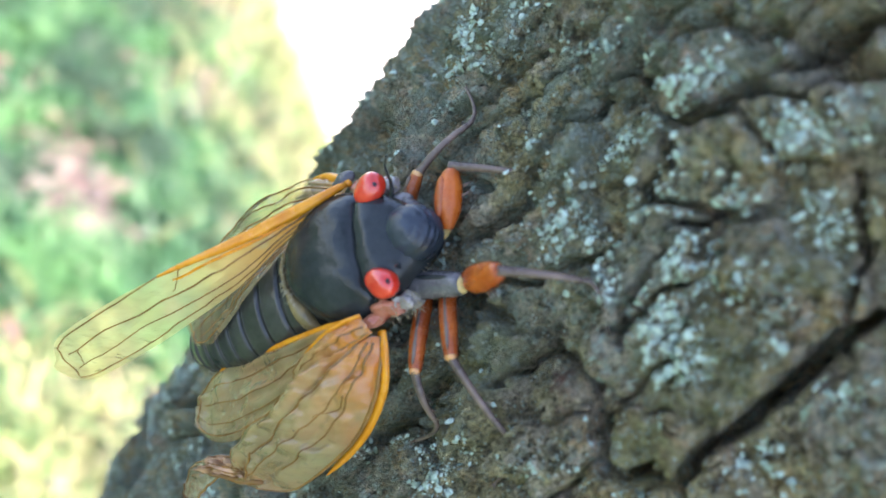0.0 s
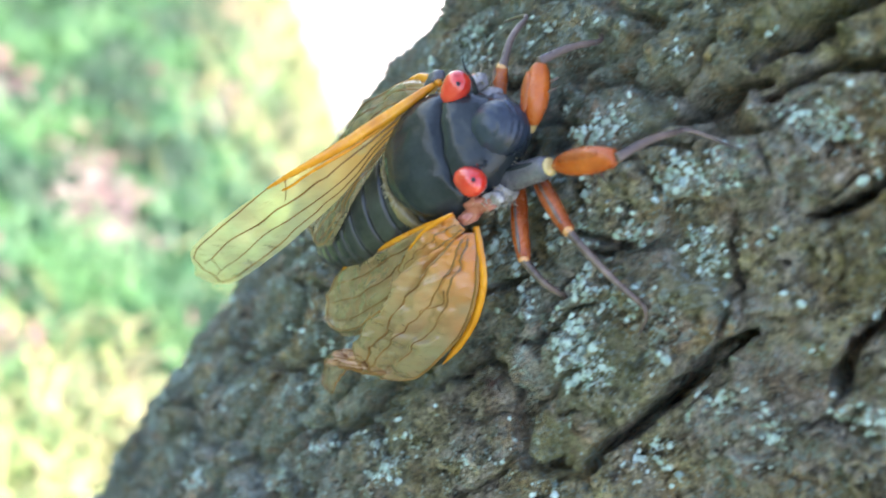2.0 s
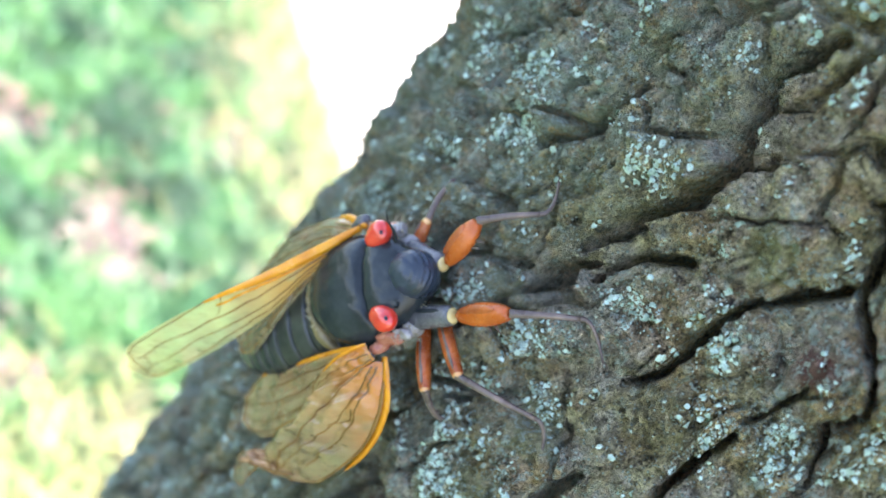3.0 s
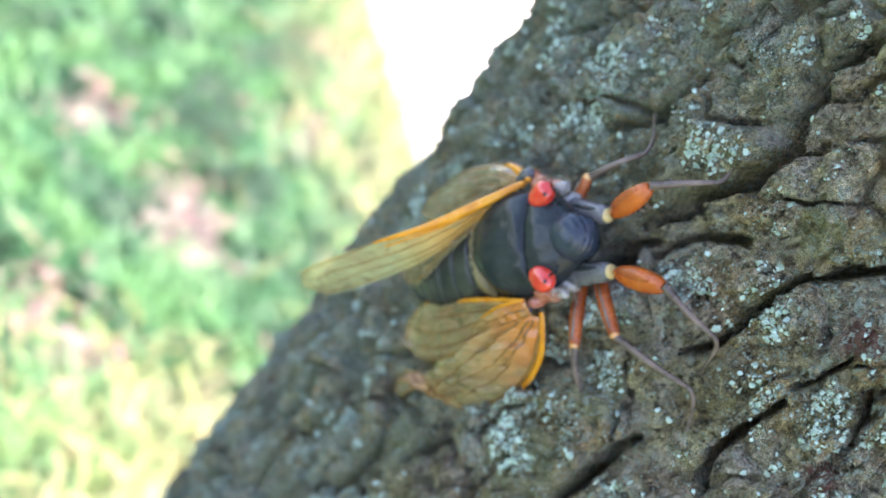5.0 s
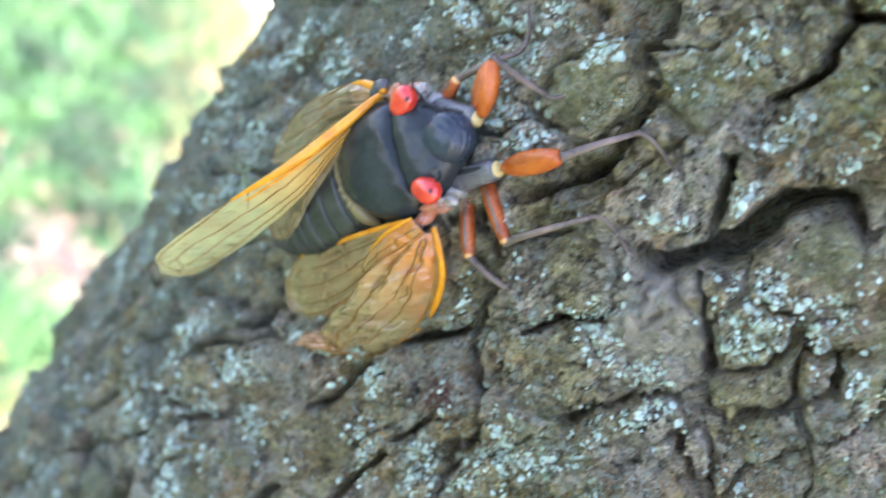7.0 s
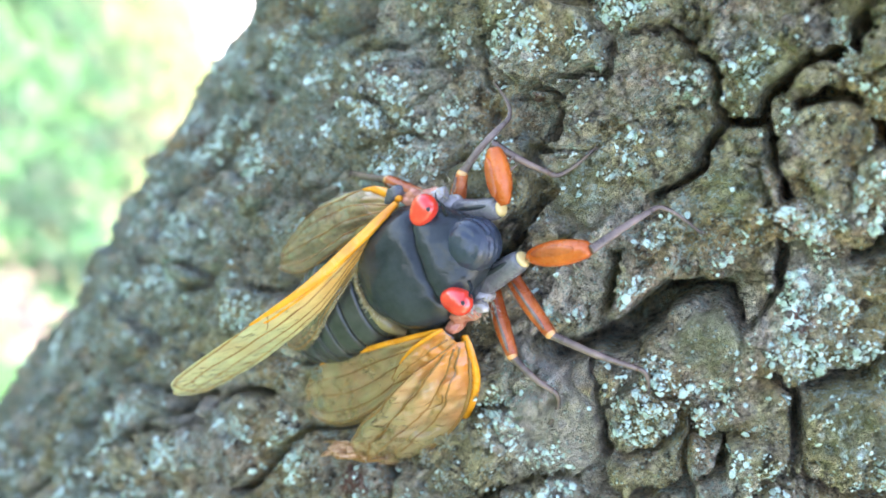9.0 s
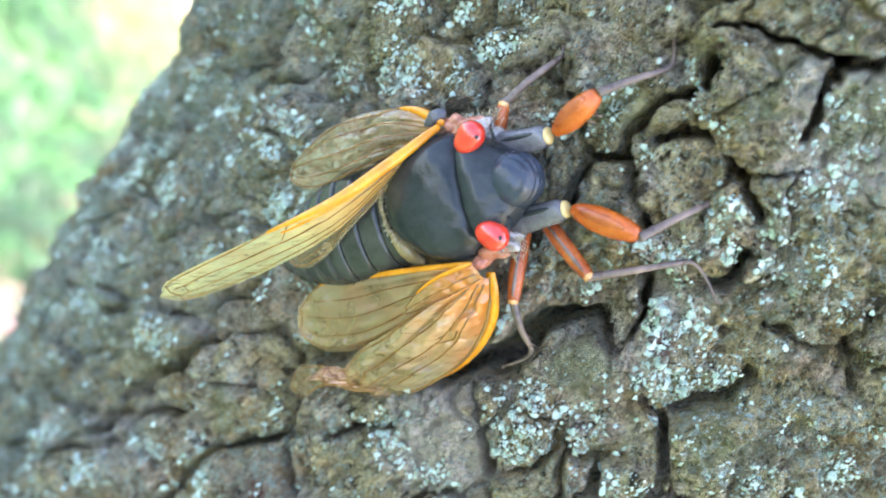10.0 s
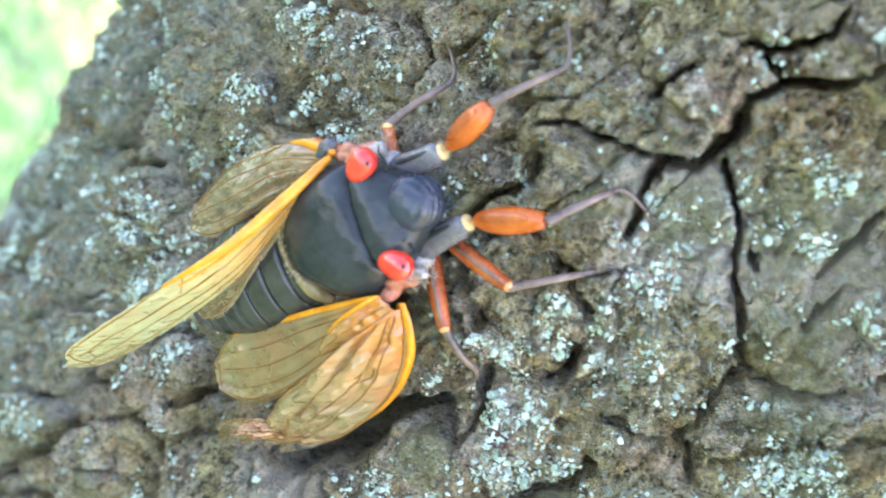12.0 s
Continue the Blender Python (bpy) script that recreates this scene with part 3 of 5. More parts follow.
def bark_height(s, z):
    """Relief over the mean radius in mm, and the plate that each place belongs to."""
    ws = s + 1.1 * NOISE[0].fractal(s / 5, z / 7, 3) + 0.35 * NOISE[1].fractal(s / 1.3, z / 1.6, 2)
    wz = z + 1.3 * NOISE[2].fractal(s / 5, z / 7, 3) + 0.35 * NOISE[3].fractal(s / 1.3, z / 1.6, 2)
    first, second = np.full(s.shape, 1e9), np.full(s.shape, 1e9)
    which, near_b = np.zeros(s.shape, int), np.zeros(s.shape)
    for n, (cs, cz, a, b, turn) in enumerate(SITES):
        box = (np.abs(s - cs) < 24) & (np.abs(z - cz) < 24)
        if not box.any():
            continue
        c, k = math.cos(radians(turn)), math.sin(radians(turn))
        u, v = ws[box] - cs, wz[box] - cz
        far = np.sqrt(((u * c + v * k) / a) ** 2 + ((v * c - u * k) / b) ** 2)
        f1, f2, w = first[box], second[box], which[box]
        less = far < f1
        second[box] = np.where(less, f1, np.minimum(f2, far))
        which[box] = np.where(less, n, w)
        near_b[box] = np.where(less, b, near_b[box])
        first[box] = np.where(less, far, f1)
    edge = (second - first) * near_b * 0.55
    # Fissures: a sharp narrow crack with steep walls, open wide in places and nearly closed in others.
    gape = np.clip(NOISE[4].fractal(s / 7, z / 11, 3) * 0.9 + 0.28, 0.0, 1.0)
    # Higher up on the right the plates have grown together.
    calm = np.clip((z + 0.35 * s - 327) / 8, 0, 1) * np.clip((s + 34) / 8, 0, 1)
    gape = gape * (1 - 0.85 * calm)
    deep = (0.5 + 1.5 * gape) * (1 - 0.55 * calm)
    wide = 0.09 + 0.16 * gape
    rise = 1 - np.exp(-((edge / wide) ** 3))
    h = 0.35 + deep * (rise - 1) + LIFT[which] * rise + 0.18 * (1 - np.exp(-edge / 0.5))
    h = h + rise * (TILT[which, 0] * (s - SITES[which, 0]) + TILT[which, 1] * (z - SITES[which, 1]))
    ws = s + 0.20 * NOISE[0].fractal(s / 1.5, z / 1.5, 3) + 0.16 * NOISE[1].fractal(s / 0.55, z / 0.55, 2)
    wz = z + 0.20 * NOISE[2].fractal(s / 1.5, z / 1.5, 3) + 0.16 * NOISE[3].fractal(s / 0.55, z / 0.55, 2)
    for width, line in FISSURES:
        p = np.array(line)
        box = (s > p[:, 0].min() - 5) & (s < p[:, 0].max() + 5) & (z > p[:, 1].min() - 5) & (z < p[:, 1].max() + 5)
        u, v, far = ws[box], wz[box], np.full(box.sum(), 1e9)
        for (s0, z0), (s1, z1) in zip(p, p[1:]):
            ds, dz = s1 - s0, z1 - z0
            k = np.clip(((u - s0) * ds + (v - z0) * dz) / (ds * ds + dz * dz + 1e-9), 0, 1)
            far = np.minimum(far, np.hypot(u - s0 - k * ds, v - z0 - k * dz))
        half = width * (0.54 + 0.22 * NOISE[5].fractal(s[box] / 2.2, z[box] / 2.2, 2))
        dip = np.exp(-((far / np.maximum(half, 0.18)) ** 7))
        h[box] = h[box] - dip * (4.6 + 1.8 * min(width, 1.8)) - 0.38 * np.exp(-((far / (0.4 + half * 1.4)) ** 2))
        rise[box] = rise[box] * (1 - dip)
    for s0, z0, r in HOLLOWS:
        box = (np.abs(s - s0) < 2.5 * r) & (np.abs(z - z0) < 2.5 * r)
        far = np.hypot(ws[box] - s0, wz[box] - z0) / (r * (1 + 0.35 * NOISE[3].at(s[box] / 1.7, z[box] / 1.7)))
        h[box] = h[box] - 1.7 * np.exp(-(far**4))
    # Flaky layers: terraces of thin bark scales, then crumbs and grain.
    layer = 2.0 * NOISE[2].fractal(s / 5.5 + 11, z / 8, 5, 0.6)
    step = np.floor(layer) + np.clip((layer - np.floor(layer)) / 0.14, 0, 1)
    crumb = NOISE[1].fractal(s / 1.1 + 5, z / 2.2, 5, 0.76)
    ridge = 1 - np.abs(NOISE[3].fractal(s / 0.8, z / 2.6 + 7, 4, 0.65))
    flake = 1 - np.abs(NOISE[4].fractal(s / 3.4 + 9, z / 9.5, 4, 0.58))
    side_crack = np.abs(NOISE[0].fractal(s / 5 + 31, z / 3.6 + 3, 4, 0.6))
    crack = np.exp(-((side_crack / 0.03) ** 2)) * np.clip(NOISE[5].at(s / 9, z / 9) + 0.4, 0, 1)
    slit = np.abs(NOISE[1].fractal(s / 2.1 + 13, z / 5.5 + 3, 4, 0.6))
    crack = crack + 1.1 * np.exp(-((slit / 0.05) ** 2)) * np.clip(NOISE[2].at(s / 4 + 5, z / 6) + 0.35, 0, 1)
    # Long furrows run up the trunk's left flank.
    flank = np.clip((-44 - s) / 8, 0, 1)
    furrow = np.abs(NOISE[5].fractal(s / 3.0 + 40, z / 15, 3, 0.5))
    h = h - flank * (2.8 * np.exp(-((furrow / 0.12) ** 2)) - 0.9 * np.clip(furrow, 0, 0.8))
    knob = np.maximum(NOISE[0].fractal(s / 2.6 + 70, z / 4.0, 4, 0.62), -0.25)
    return h + (0.34 * step + 0.36 * crumb + 0.36 * ridge + 0.42 * flake + 0.22 * knob - 0.50 - 1.0 * crack) * (0.35 + 0.65 * rise), which


def base_radius(turn):
    """The trunk is round in front and falls off faster on its left side."""
    a = np.maximum(turn, radians(-100))
    nx, ny = np.sin(a), -np.cos(a)
    d = nx * -5.0 + ny * -18.2
    left = d + np.sqrt(50.0**2 - 356.2 + d * d)
    soft = -np.log(np.exp(-(left - 61.6) / 0.8) + 1.0) * 0.8 + 61.6
    r = np.where(turn < radians(-35), soft, TRUNK_R)
    back = np.clip((np.abs(turn) - radians(100)) / radians(80), 0, 1)
    return r * (1 - back) + 52.0 * back


def on_trunk(s, z, h):
    turn = s / TRUNK_R
    r = (base_radius(turn) + h) * MM
    return np.stack([np.sin(turn) * r, -np.cos(turn) * r, z * MM], -1)


tree = tagged(new("tree"), "grey-brown tree trunk with cracked bark and pale green lichen", "tree")
ns, nz = int((ARC_HI - ARC_LO) / STEP) + 1, int((UP_HI - UP_LO) / STEP) + 1
S_AX, Z_AX = np.linspace(ARC_LO, ARC_HI, ns), np.linspace(UP_LO, UP_HI, nz)
GS, GZ = np.meshgrid(S_AX, Z_AX, indexing="ij")
GH, GW = bark_height(GS, GZ)
rim = np.minimum.reduce([GS - ARC_LO, ARC_HI - GS, GZ - UP_LO, UP_HI - GZ])
GH = np.where(rim < 4, GH - (4 - rim) * 0.9, GH)
GP = on_trunk(GS, GZ, GH)


def build_bark_plates():
    index = np.arange(ns * nz).reshape(ns, nz)
    quads = np.stack([index[:-1, :-1], index[1:, :-1], index[1:, 1:], index[:-1, 1:]], -1).reshape(-1, 4)
    owner = GW[:-1, :-1].reshape(-1)
    flat = GP.reshape(-1, 3)
    for n in np.unique(owner):
        mine = quads[owner == n]
        used, back = np.unique(mine, return_inverse=True)
        ob = new("bark_plate", sheet("bark_plate", flat[used], back.reshape(-1, 4), BARK))
        ob.parent = tree


build_bark_plates()


def build_trunk_core():
    """The rest of the trunk, round its back, below and above."""
    turn = np.linspace(-math.pi, math.pi, 241)
    up = np.concatenate([np.linspace(-40, 200, 61), np.linspace(204, 400, 50), np.linspace(420, 2600, 180)])
    a, z = np.meshgrid(turn[:-1], up, indexing="ij")
    s = a * TRUNK_R
    flare = 16 * np.exp(-np.maximum(z, 0) / 45)
    k = a / math.pi
    blend = np.clip((k + 1) / 0.12, 0, 1)
    rough = NOISE[0].fractal(s / 9, z / 18, 3) * blend + NOISE[0].fractal((s + 2 * math.pi * TRUNK_R) / 9, z / 18, 3) * (1 - blend)
    h = -0.5 + 1.4 * rough + flare
    inside = (s > ARC_LO + 2) & (s < ARC_HI - 2) & (z > UP_LO + 2) & (z < UP_HI - 2)
    h = np.where(inside, -10.5, np.where((s > ARC_LO - 3) & (s < ARC_HI + 3) & (z > UP_LO - 3) & (z < UP_HI + 3), -2.5, h))
    p = on_trunk(s, z, h)
    na, nu = s.shape
    index = np.arange(na * nu).reshape(na, nu)
    nxt = np.roll(index, -1, axis=0)
    quads = np.stack([index[:, :-1], nxt[:, :-1], nxt[:, 1:], index[:, 1:]], -1).reshape(-1, 4)
    ob = new("trunk", sheet("trunk", p.reshape(-1, 3), quads, BARK))
    ob.parent = tree


build_trunk_core()


def surface(s, z):
    """Place and normal of the bark at a place round the trunk and a height, in metres."""
    i = np.clip(((s - ARC_LO) / (ARC_HI - ARC_LO) * (ns - 1)).astype(int), 1, ns - 2)
    j = np.clip(((z - UP_LO) / (UP_HI - UP_LO) * (nz - 1)).astype(int), 1, nz - 2)
    n = np.cross(GP[i + 1, j] - GP[i - 1, j], GP[i, j + 1] - GP[i, j - 1])
    return GP[i, j], n / np.linalg.norm(n, axis=-1, keepdims=True)


def build_lichen():
    """Small rounded lobes of lichen, crowded into clumps on the plates and scattered between."""
    rng = np.random.RandomState(12)
    cs, cz = rng.uniform(-102, 22, 70000), rng.uniform(212, 380, 70000)
    grain = 0.8 * NOISE[4].fractal(cs / 2.0, cz / 2.0, 3, 0.6)
    colony = np.zeros(len(cs))
    for s0, z0, r in COLONIES_LOW + COLONIES_HIGH:
        colony = np.maximum(colony, 1.15 - np.hypot(cs - s0, cz - z0) / (r * 1.25))
    field = 0.55 * NOISE[2].fractal(cs / 9 + 3, cz / 11, 3) + grain
    seen = (cz > 258) & (cs > -62) & (cs < 12)
    field = np.where(seen, np.maximum(field - 0.13 + 0.16 * np.clip((-44 - cs) / 8, 0, 1), 0.45 * grain + 0.95 * colony), field)
    keep = field + rng.normal(0, 0.15, len(cs)) > 0.52
    cs, cz, rich = cs[keep], cz[keep], np.clip(field[keep] - 0.3, 0.1, 1)
    many = rng.poisson(3 + 11 * rich)
    s = np.repeat(cs, many) + rng.normal(0, 1, many.sum()) * np.repeat(0.20 + 0.3 * rich, many)
    z = np.repeat(cz, many) + rng.normal(0, 1, many.sum()) * np.repeat(0.20 + 0.3 * rich, many)
    lone = 8000
    s, z = np.concatenate([s, rng.uniform(-102, 22, lone)]), np.concatenate([z, rng.uniform(212, 380, lone)])
    p, n = surface(s, z)
    high = np.hypot(p[:, 0], p[:, 1]) / MM - base_radius(s / TRUNK_R)
    keep = (high > -0.6) & (rng.rand(len(s)) < 0.97)
    order = rng.permutation(np.where(keep)[0])[:150000]
    p, n, count = p[order], n[order], len(order)
    size = rng.gamma(2.6, 0.044, count).clip(0.03, 0.36)[:, None] * MM
    n = n + rng.normal(0, 0.30, (count, 3))
    n /= np.linalg.norm(n, axis=-1, keepdims=True)
    t1 = np.cross(n, rng.normal(0, 1, (count, 3)))
    t1 /= np.linalg.norm(t1, axis=-1, keepdims=True)
    t2 = np.cross(n, t1)
    sides = 6
    verts = np.empty((count, sides + 1, 3))
    for k in range(sides):
        a = 2 * math.pi * k / sides
        wob = size * rng.uniform(0.72, 1.22, (count, 1))
        verts[:, k] = p + wob * (math.cos(a) * t1 + math.sin(a) * t2) + n * size * rng.uniform(-0.12, 0.22, (count, 1))
    verts[:, sides] = p + n * size * rng.uniform(0.45, 0.95, (count, 1)) + t1 * size * rng.uniform(-0.25, 0.25, (count, 1))
    base = (sides + 1) * np.arange(count)[:, None]
    faces = np.concatenate([base + np.array([[k, (k + 1) % sides, sides]]) for k in range(sides)])
    ob = new("lichen", sheet("lichen", verts.reshape(-1, 3), faces, LICHEN, True))
    tagged(ob, "pale blue-green crusty lichen scattered over the bark", "lichen", kind="stuff")


build_lichen()


# ---- ground behind the trunk ----
def build_ground():
    bm = bmesh.new()
    bmesh.ops.create_grid(bm, x_segments=60, y_segments=60, size=40)
    for v in bm.verts:
        far = math.hypot(v.co.x, v.co.y)
        v.co.z = 0.25 * noise.noise(v.co * 0.12) * min(1, far / 12)
    ob = new("ground", mesh_of("ground", bm, LAWN))
    tagged(ob, kind="structure")
    # A pale path; its near edge runs obliquely away behind the trunk.
    bm = bmesh.new()
    bmesh.ops.create_cube(bm, size=1)
    bmesh.ops.scale(bm, vec=(1.3, 7.0, 0.10), verts=bm.verts)
    bmesh.ops.bevel(bm, geom=bm.edges[:], offset=0.004, segments=2, affect="EDGES")
    path = new("pavement", mesh_of("pavement", bm, CONCRETE, False))
    along = Vector((-0.535, 0.845, 0))
    across = Vector((0.845, 0.535, 0))
    mid = Vector((-0.12, 0.60, 0)) + across * 0.66 + along * 2.55
    path.matrix_world = Matrix.Translation(mid - Vector((0, 0, 0.046))) @ Matrix.Rotation(math.atan2(along.y, along.x) - math.pi / 2, 4, "Z")
    tagged(path, kind="structure")


build_ground()


def blades(rng, x, y, tall, wide, lean, rows):
    """Bent grass blades as strips of quads."""
    count = len(x)
    turn = rng.uniform(0, 2 * math.pi, count)
    d = np.stack([np.cos(turn), np.sin(turn), 0 * turn], -1)
    sd = np.stack([-np.sin(turn), np.cos(turn), 0 * turn], -1)
    verts = np.empty((count, rows, 2, 3))
    for k in range(rows):
        f = k / (rows - 1)
        c = np.stack([x, y, np.full(count, -0.003)], -1) + d * (lean * tall * f * f)[:, None]
        c[:, 2] += tall * f * (1 - 0.25 * lean * f)
        w = (wide * (1 - f) ** 0.6 + 0.0001)[:, None]
        verts[:, k, 0], verts[:, k, 1] = c - sd * w, c + sd * w
    base = 2 * rows * np.arange(count)[:, None]
    faces = np.concatenate([base + np.array([[2 * k, 2 * k + 1, 2 * k + 3, 2 * k + 2]]) for k in range(rows - 1)])
    return verts.reshape(-1, 3), faces


def build_grass():
    rng = np.random.RandomState(21)
    x, y = np.concatenate([rng.uniform(-0.45, 0.05, 62000), rng.normal(-0.35, 0.55, 26000)]), np.concatenate([rng.uniform(0.08, 0.9, 62000), rng.normal(0.45, 0.6, 26000)])
    away = np.hypot(x, y) > 0.075
    x, y = x[away], y[away]
    edge = (x + 0.12) * 0.845 + (y - 0.60) * 0.535
    keep = (edge < rng.normal(-0.005, 0.018, len(x))) & (NOISE[1].fractal(x * 13, y * 13, 3) > rng.uniform(-1.0, 0.3, len(x)))
    for bx, by, r in BARE:
        keep &= np.hypot(x - bx, y - by) > r * rng.uniform(0.5, 1.3, len(x))
    x, y = x[keep], y[keep]
    n = len(x)
    verts, faces = blades(rng, x, y, rng.uniform(0.008, 0.026, n), rng.uniform(0.0006, 0.0015, n), rng.uniform(0.3, 1.5, n), 4)
    tagged(new("grass", sheet("grass", verts, faces, BLADE)), "short bright green lawn grass in sunlight", "grass", kind="stuff")
    # Dry grass, its pale yellow also standing in for sunlit lawn: at the trunk's foot and thick along the path, hanging
    # over its edge.
    near = 900
    x, y = rng.normal(-0.075, 0.045, near), rng.normal(0.165, 0.045, near)
    f, g = rng.uniform(-0.3, 0.8, 6500), rng.normal(-0.028, 0.034, 6500)
    x = np.concatenate([x, -0.12 - 0.535 * f + 0.845 * g])
    y = np.concatenate([y, 0.60 + 0.845 * f + 0.535 * g])
    keep = np.hypot(x, y) > 0.085
    x, y = x[keep], y[keep]
    n = len(x)
    verts, faces = blades(rng, x, y, rng.uniform(0.008, 0.028, n), rng.uniform(0.0007, 0.0017, n), rng.uniform(0.3, 1.6, n), 3)
    tagged(new("dry_grass", sheet("dry_grass", verts, faces, SUNLIT_STRAW)), "dry grass in pale yellow that stands in for sunlit lawn at the path's edge", "grass", kind="stuff")
    verts, faces, base = [], [], 0
    spots = []
    for bx, by, r in BARE:
        spots += [(rng.normal(bx, r * 0.6), rng.normal(by, r * 0.7)) for _ in range(24)]
    spots += [(rng.uniform(-0.5, 0.0), rng.uniform(0.12, 0.9)) for _ in range(130)]
    for x, y in spots:
        if (x + 0.12) * 0.845 + (y - 0.60) * 0.535 > 0.02:
            continue
        size, turn = rng.uniform(0.002, 0.006), rng.uniform(0, 2 * math.pi)
        tilt = rng.normal(0, 0.35, 2)
        n = 7
        for k in range(n):
            u = k / (n - 1)
            w = 0.42 * math.sin(math.pi * min(1, u * 0.93 + 0.04)) ** 0.8
            for side in (-1, 1):
                lx, ly = (u - 0.5) * 2 * size, side * w * size
                lz = 0.010 + tilt[0] * lx + tilt[1] * ly + 0.4 * abs(ly)
                verts.append((x + lx * math.cos(turn) - ly * math.sin(turn), y + lx * math.sin(turn) + ly * math.cos(turn), max(lz, 0.003)))
        for k in range(n - 1):
            faces.append((base + 2 * k, base + 2 * k + 1, base + 2 * k + 3, base + 2 * k + 2))
        base += 2 * n
    ob = new("leaf_litter", sheet("leaf_litter", np.array(verts), np.array(faces), LITTER))
    tagged(ob, "dry brown fallen leaves lying in the grass", "leaves", kind="stuff")


build_grass()


# ---- the cicada; x towards its head, y to its left, z away from the bark; sizes in mm ----
cicada = tagged(new("cicada"), "black cicada with red eyes, orange legs and crumpled amber wings", "cicada")


def loft(stations, sides=28, power=2.3, relief=None):
    """A closed body through stations of x, half width, top and bottom height."""
    bm = bmesh.new()
    rings = []
    for x, half, top, low in stations:
        ring = []
        for k in range(sides):
            a = 2 * math.pi * k / sides
            c, s = math.cos(a), math.sin(a)
            y = half * math.copysign(abs(c) ** (2 / power), c)
            mid = low + 0.42 * (top - low)
            z = mid + (top - mid if s > 0 else mid - low) * math.copysign(abs(s) ** (2 / power), s)
            p = Vector((x, y, z))
            if relief:
                p += relief(p)
            ring.append(bm.verts.new(p * MM))
        rings.append(ring)
    for a, b in zip(rings, rings[1:]):
        for k in range(sides):
            bm.faces.new((a[k], a[(k + 1) % sides], b[(k + 1) % sides], b[k]))
    bm.faces.new(rings[0][::-1])
    bm.faces.new(rings[-1])
    bmesh.ops.recalc_face_normals(bm, faces=bm.faces)
    return bm


def ellipsoid(centre, radii, turn=(0, 0, 0), u=28, v=18, relief=None):
    bm = bmesh.new()
    bmesh.ops.create_uvsphere(bm, u_segments=u, v_segments=v, radius=1)
    m = Matrix.LocRotScale(Vector(centre), Euler([radians(a) for a in turn]), Vector(radii))
    for vert in bm.verts:
        d = vert.co.copy()
        p = m @ d
        vert.co = (p + relief(d, p) if relief else p) * MM
    return bm


def smooth_stations(rows, n):
    return [tuple(r) for r in curve_points(rows, n)]


def dent(p):
    """Shallow furrows and unevenness of the back."""
    f = 0.06 * noise.noise(p * 0.9) + 0.02 * noise.noise(p * 2.3)
    furrow = -0.16 * math.exp(-((abs(p.y) - 1.5 - 0.25 * (p.x + 3)) ** 2) / 0.05)
    return Vector((0, 0, f + (furrow if p.z > 5 else 0)))


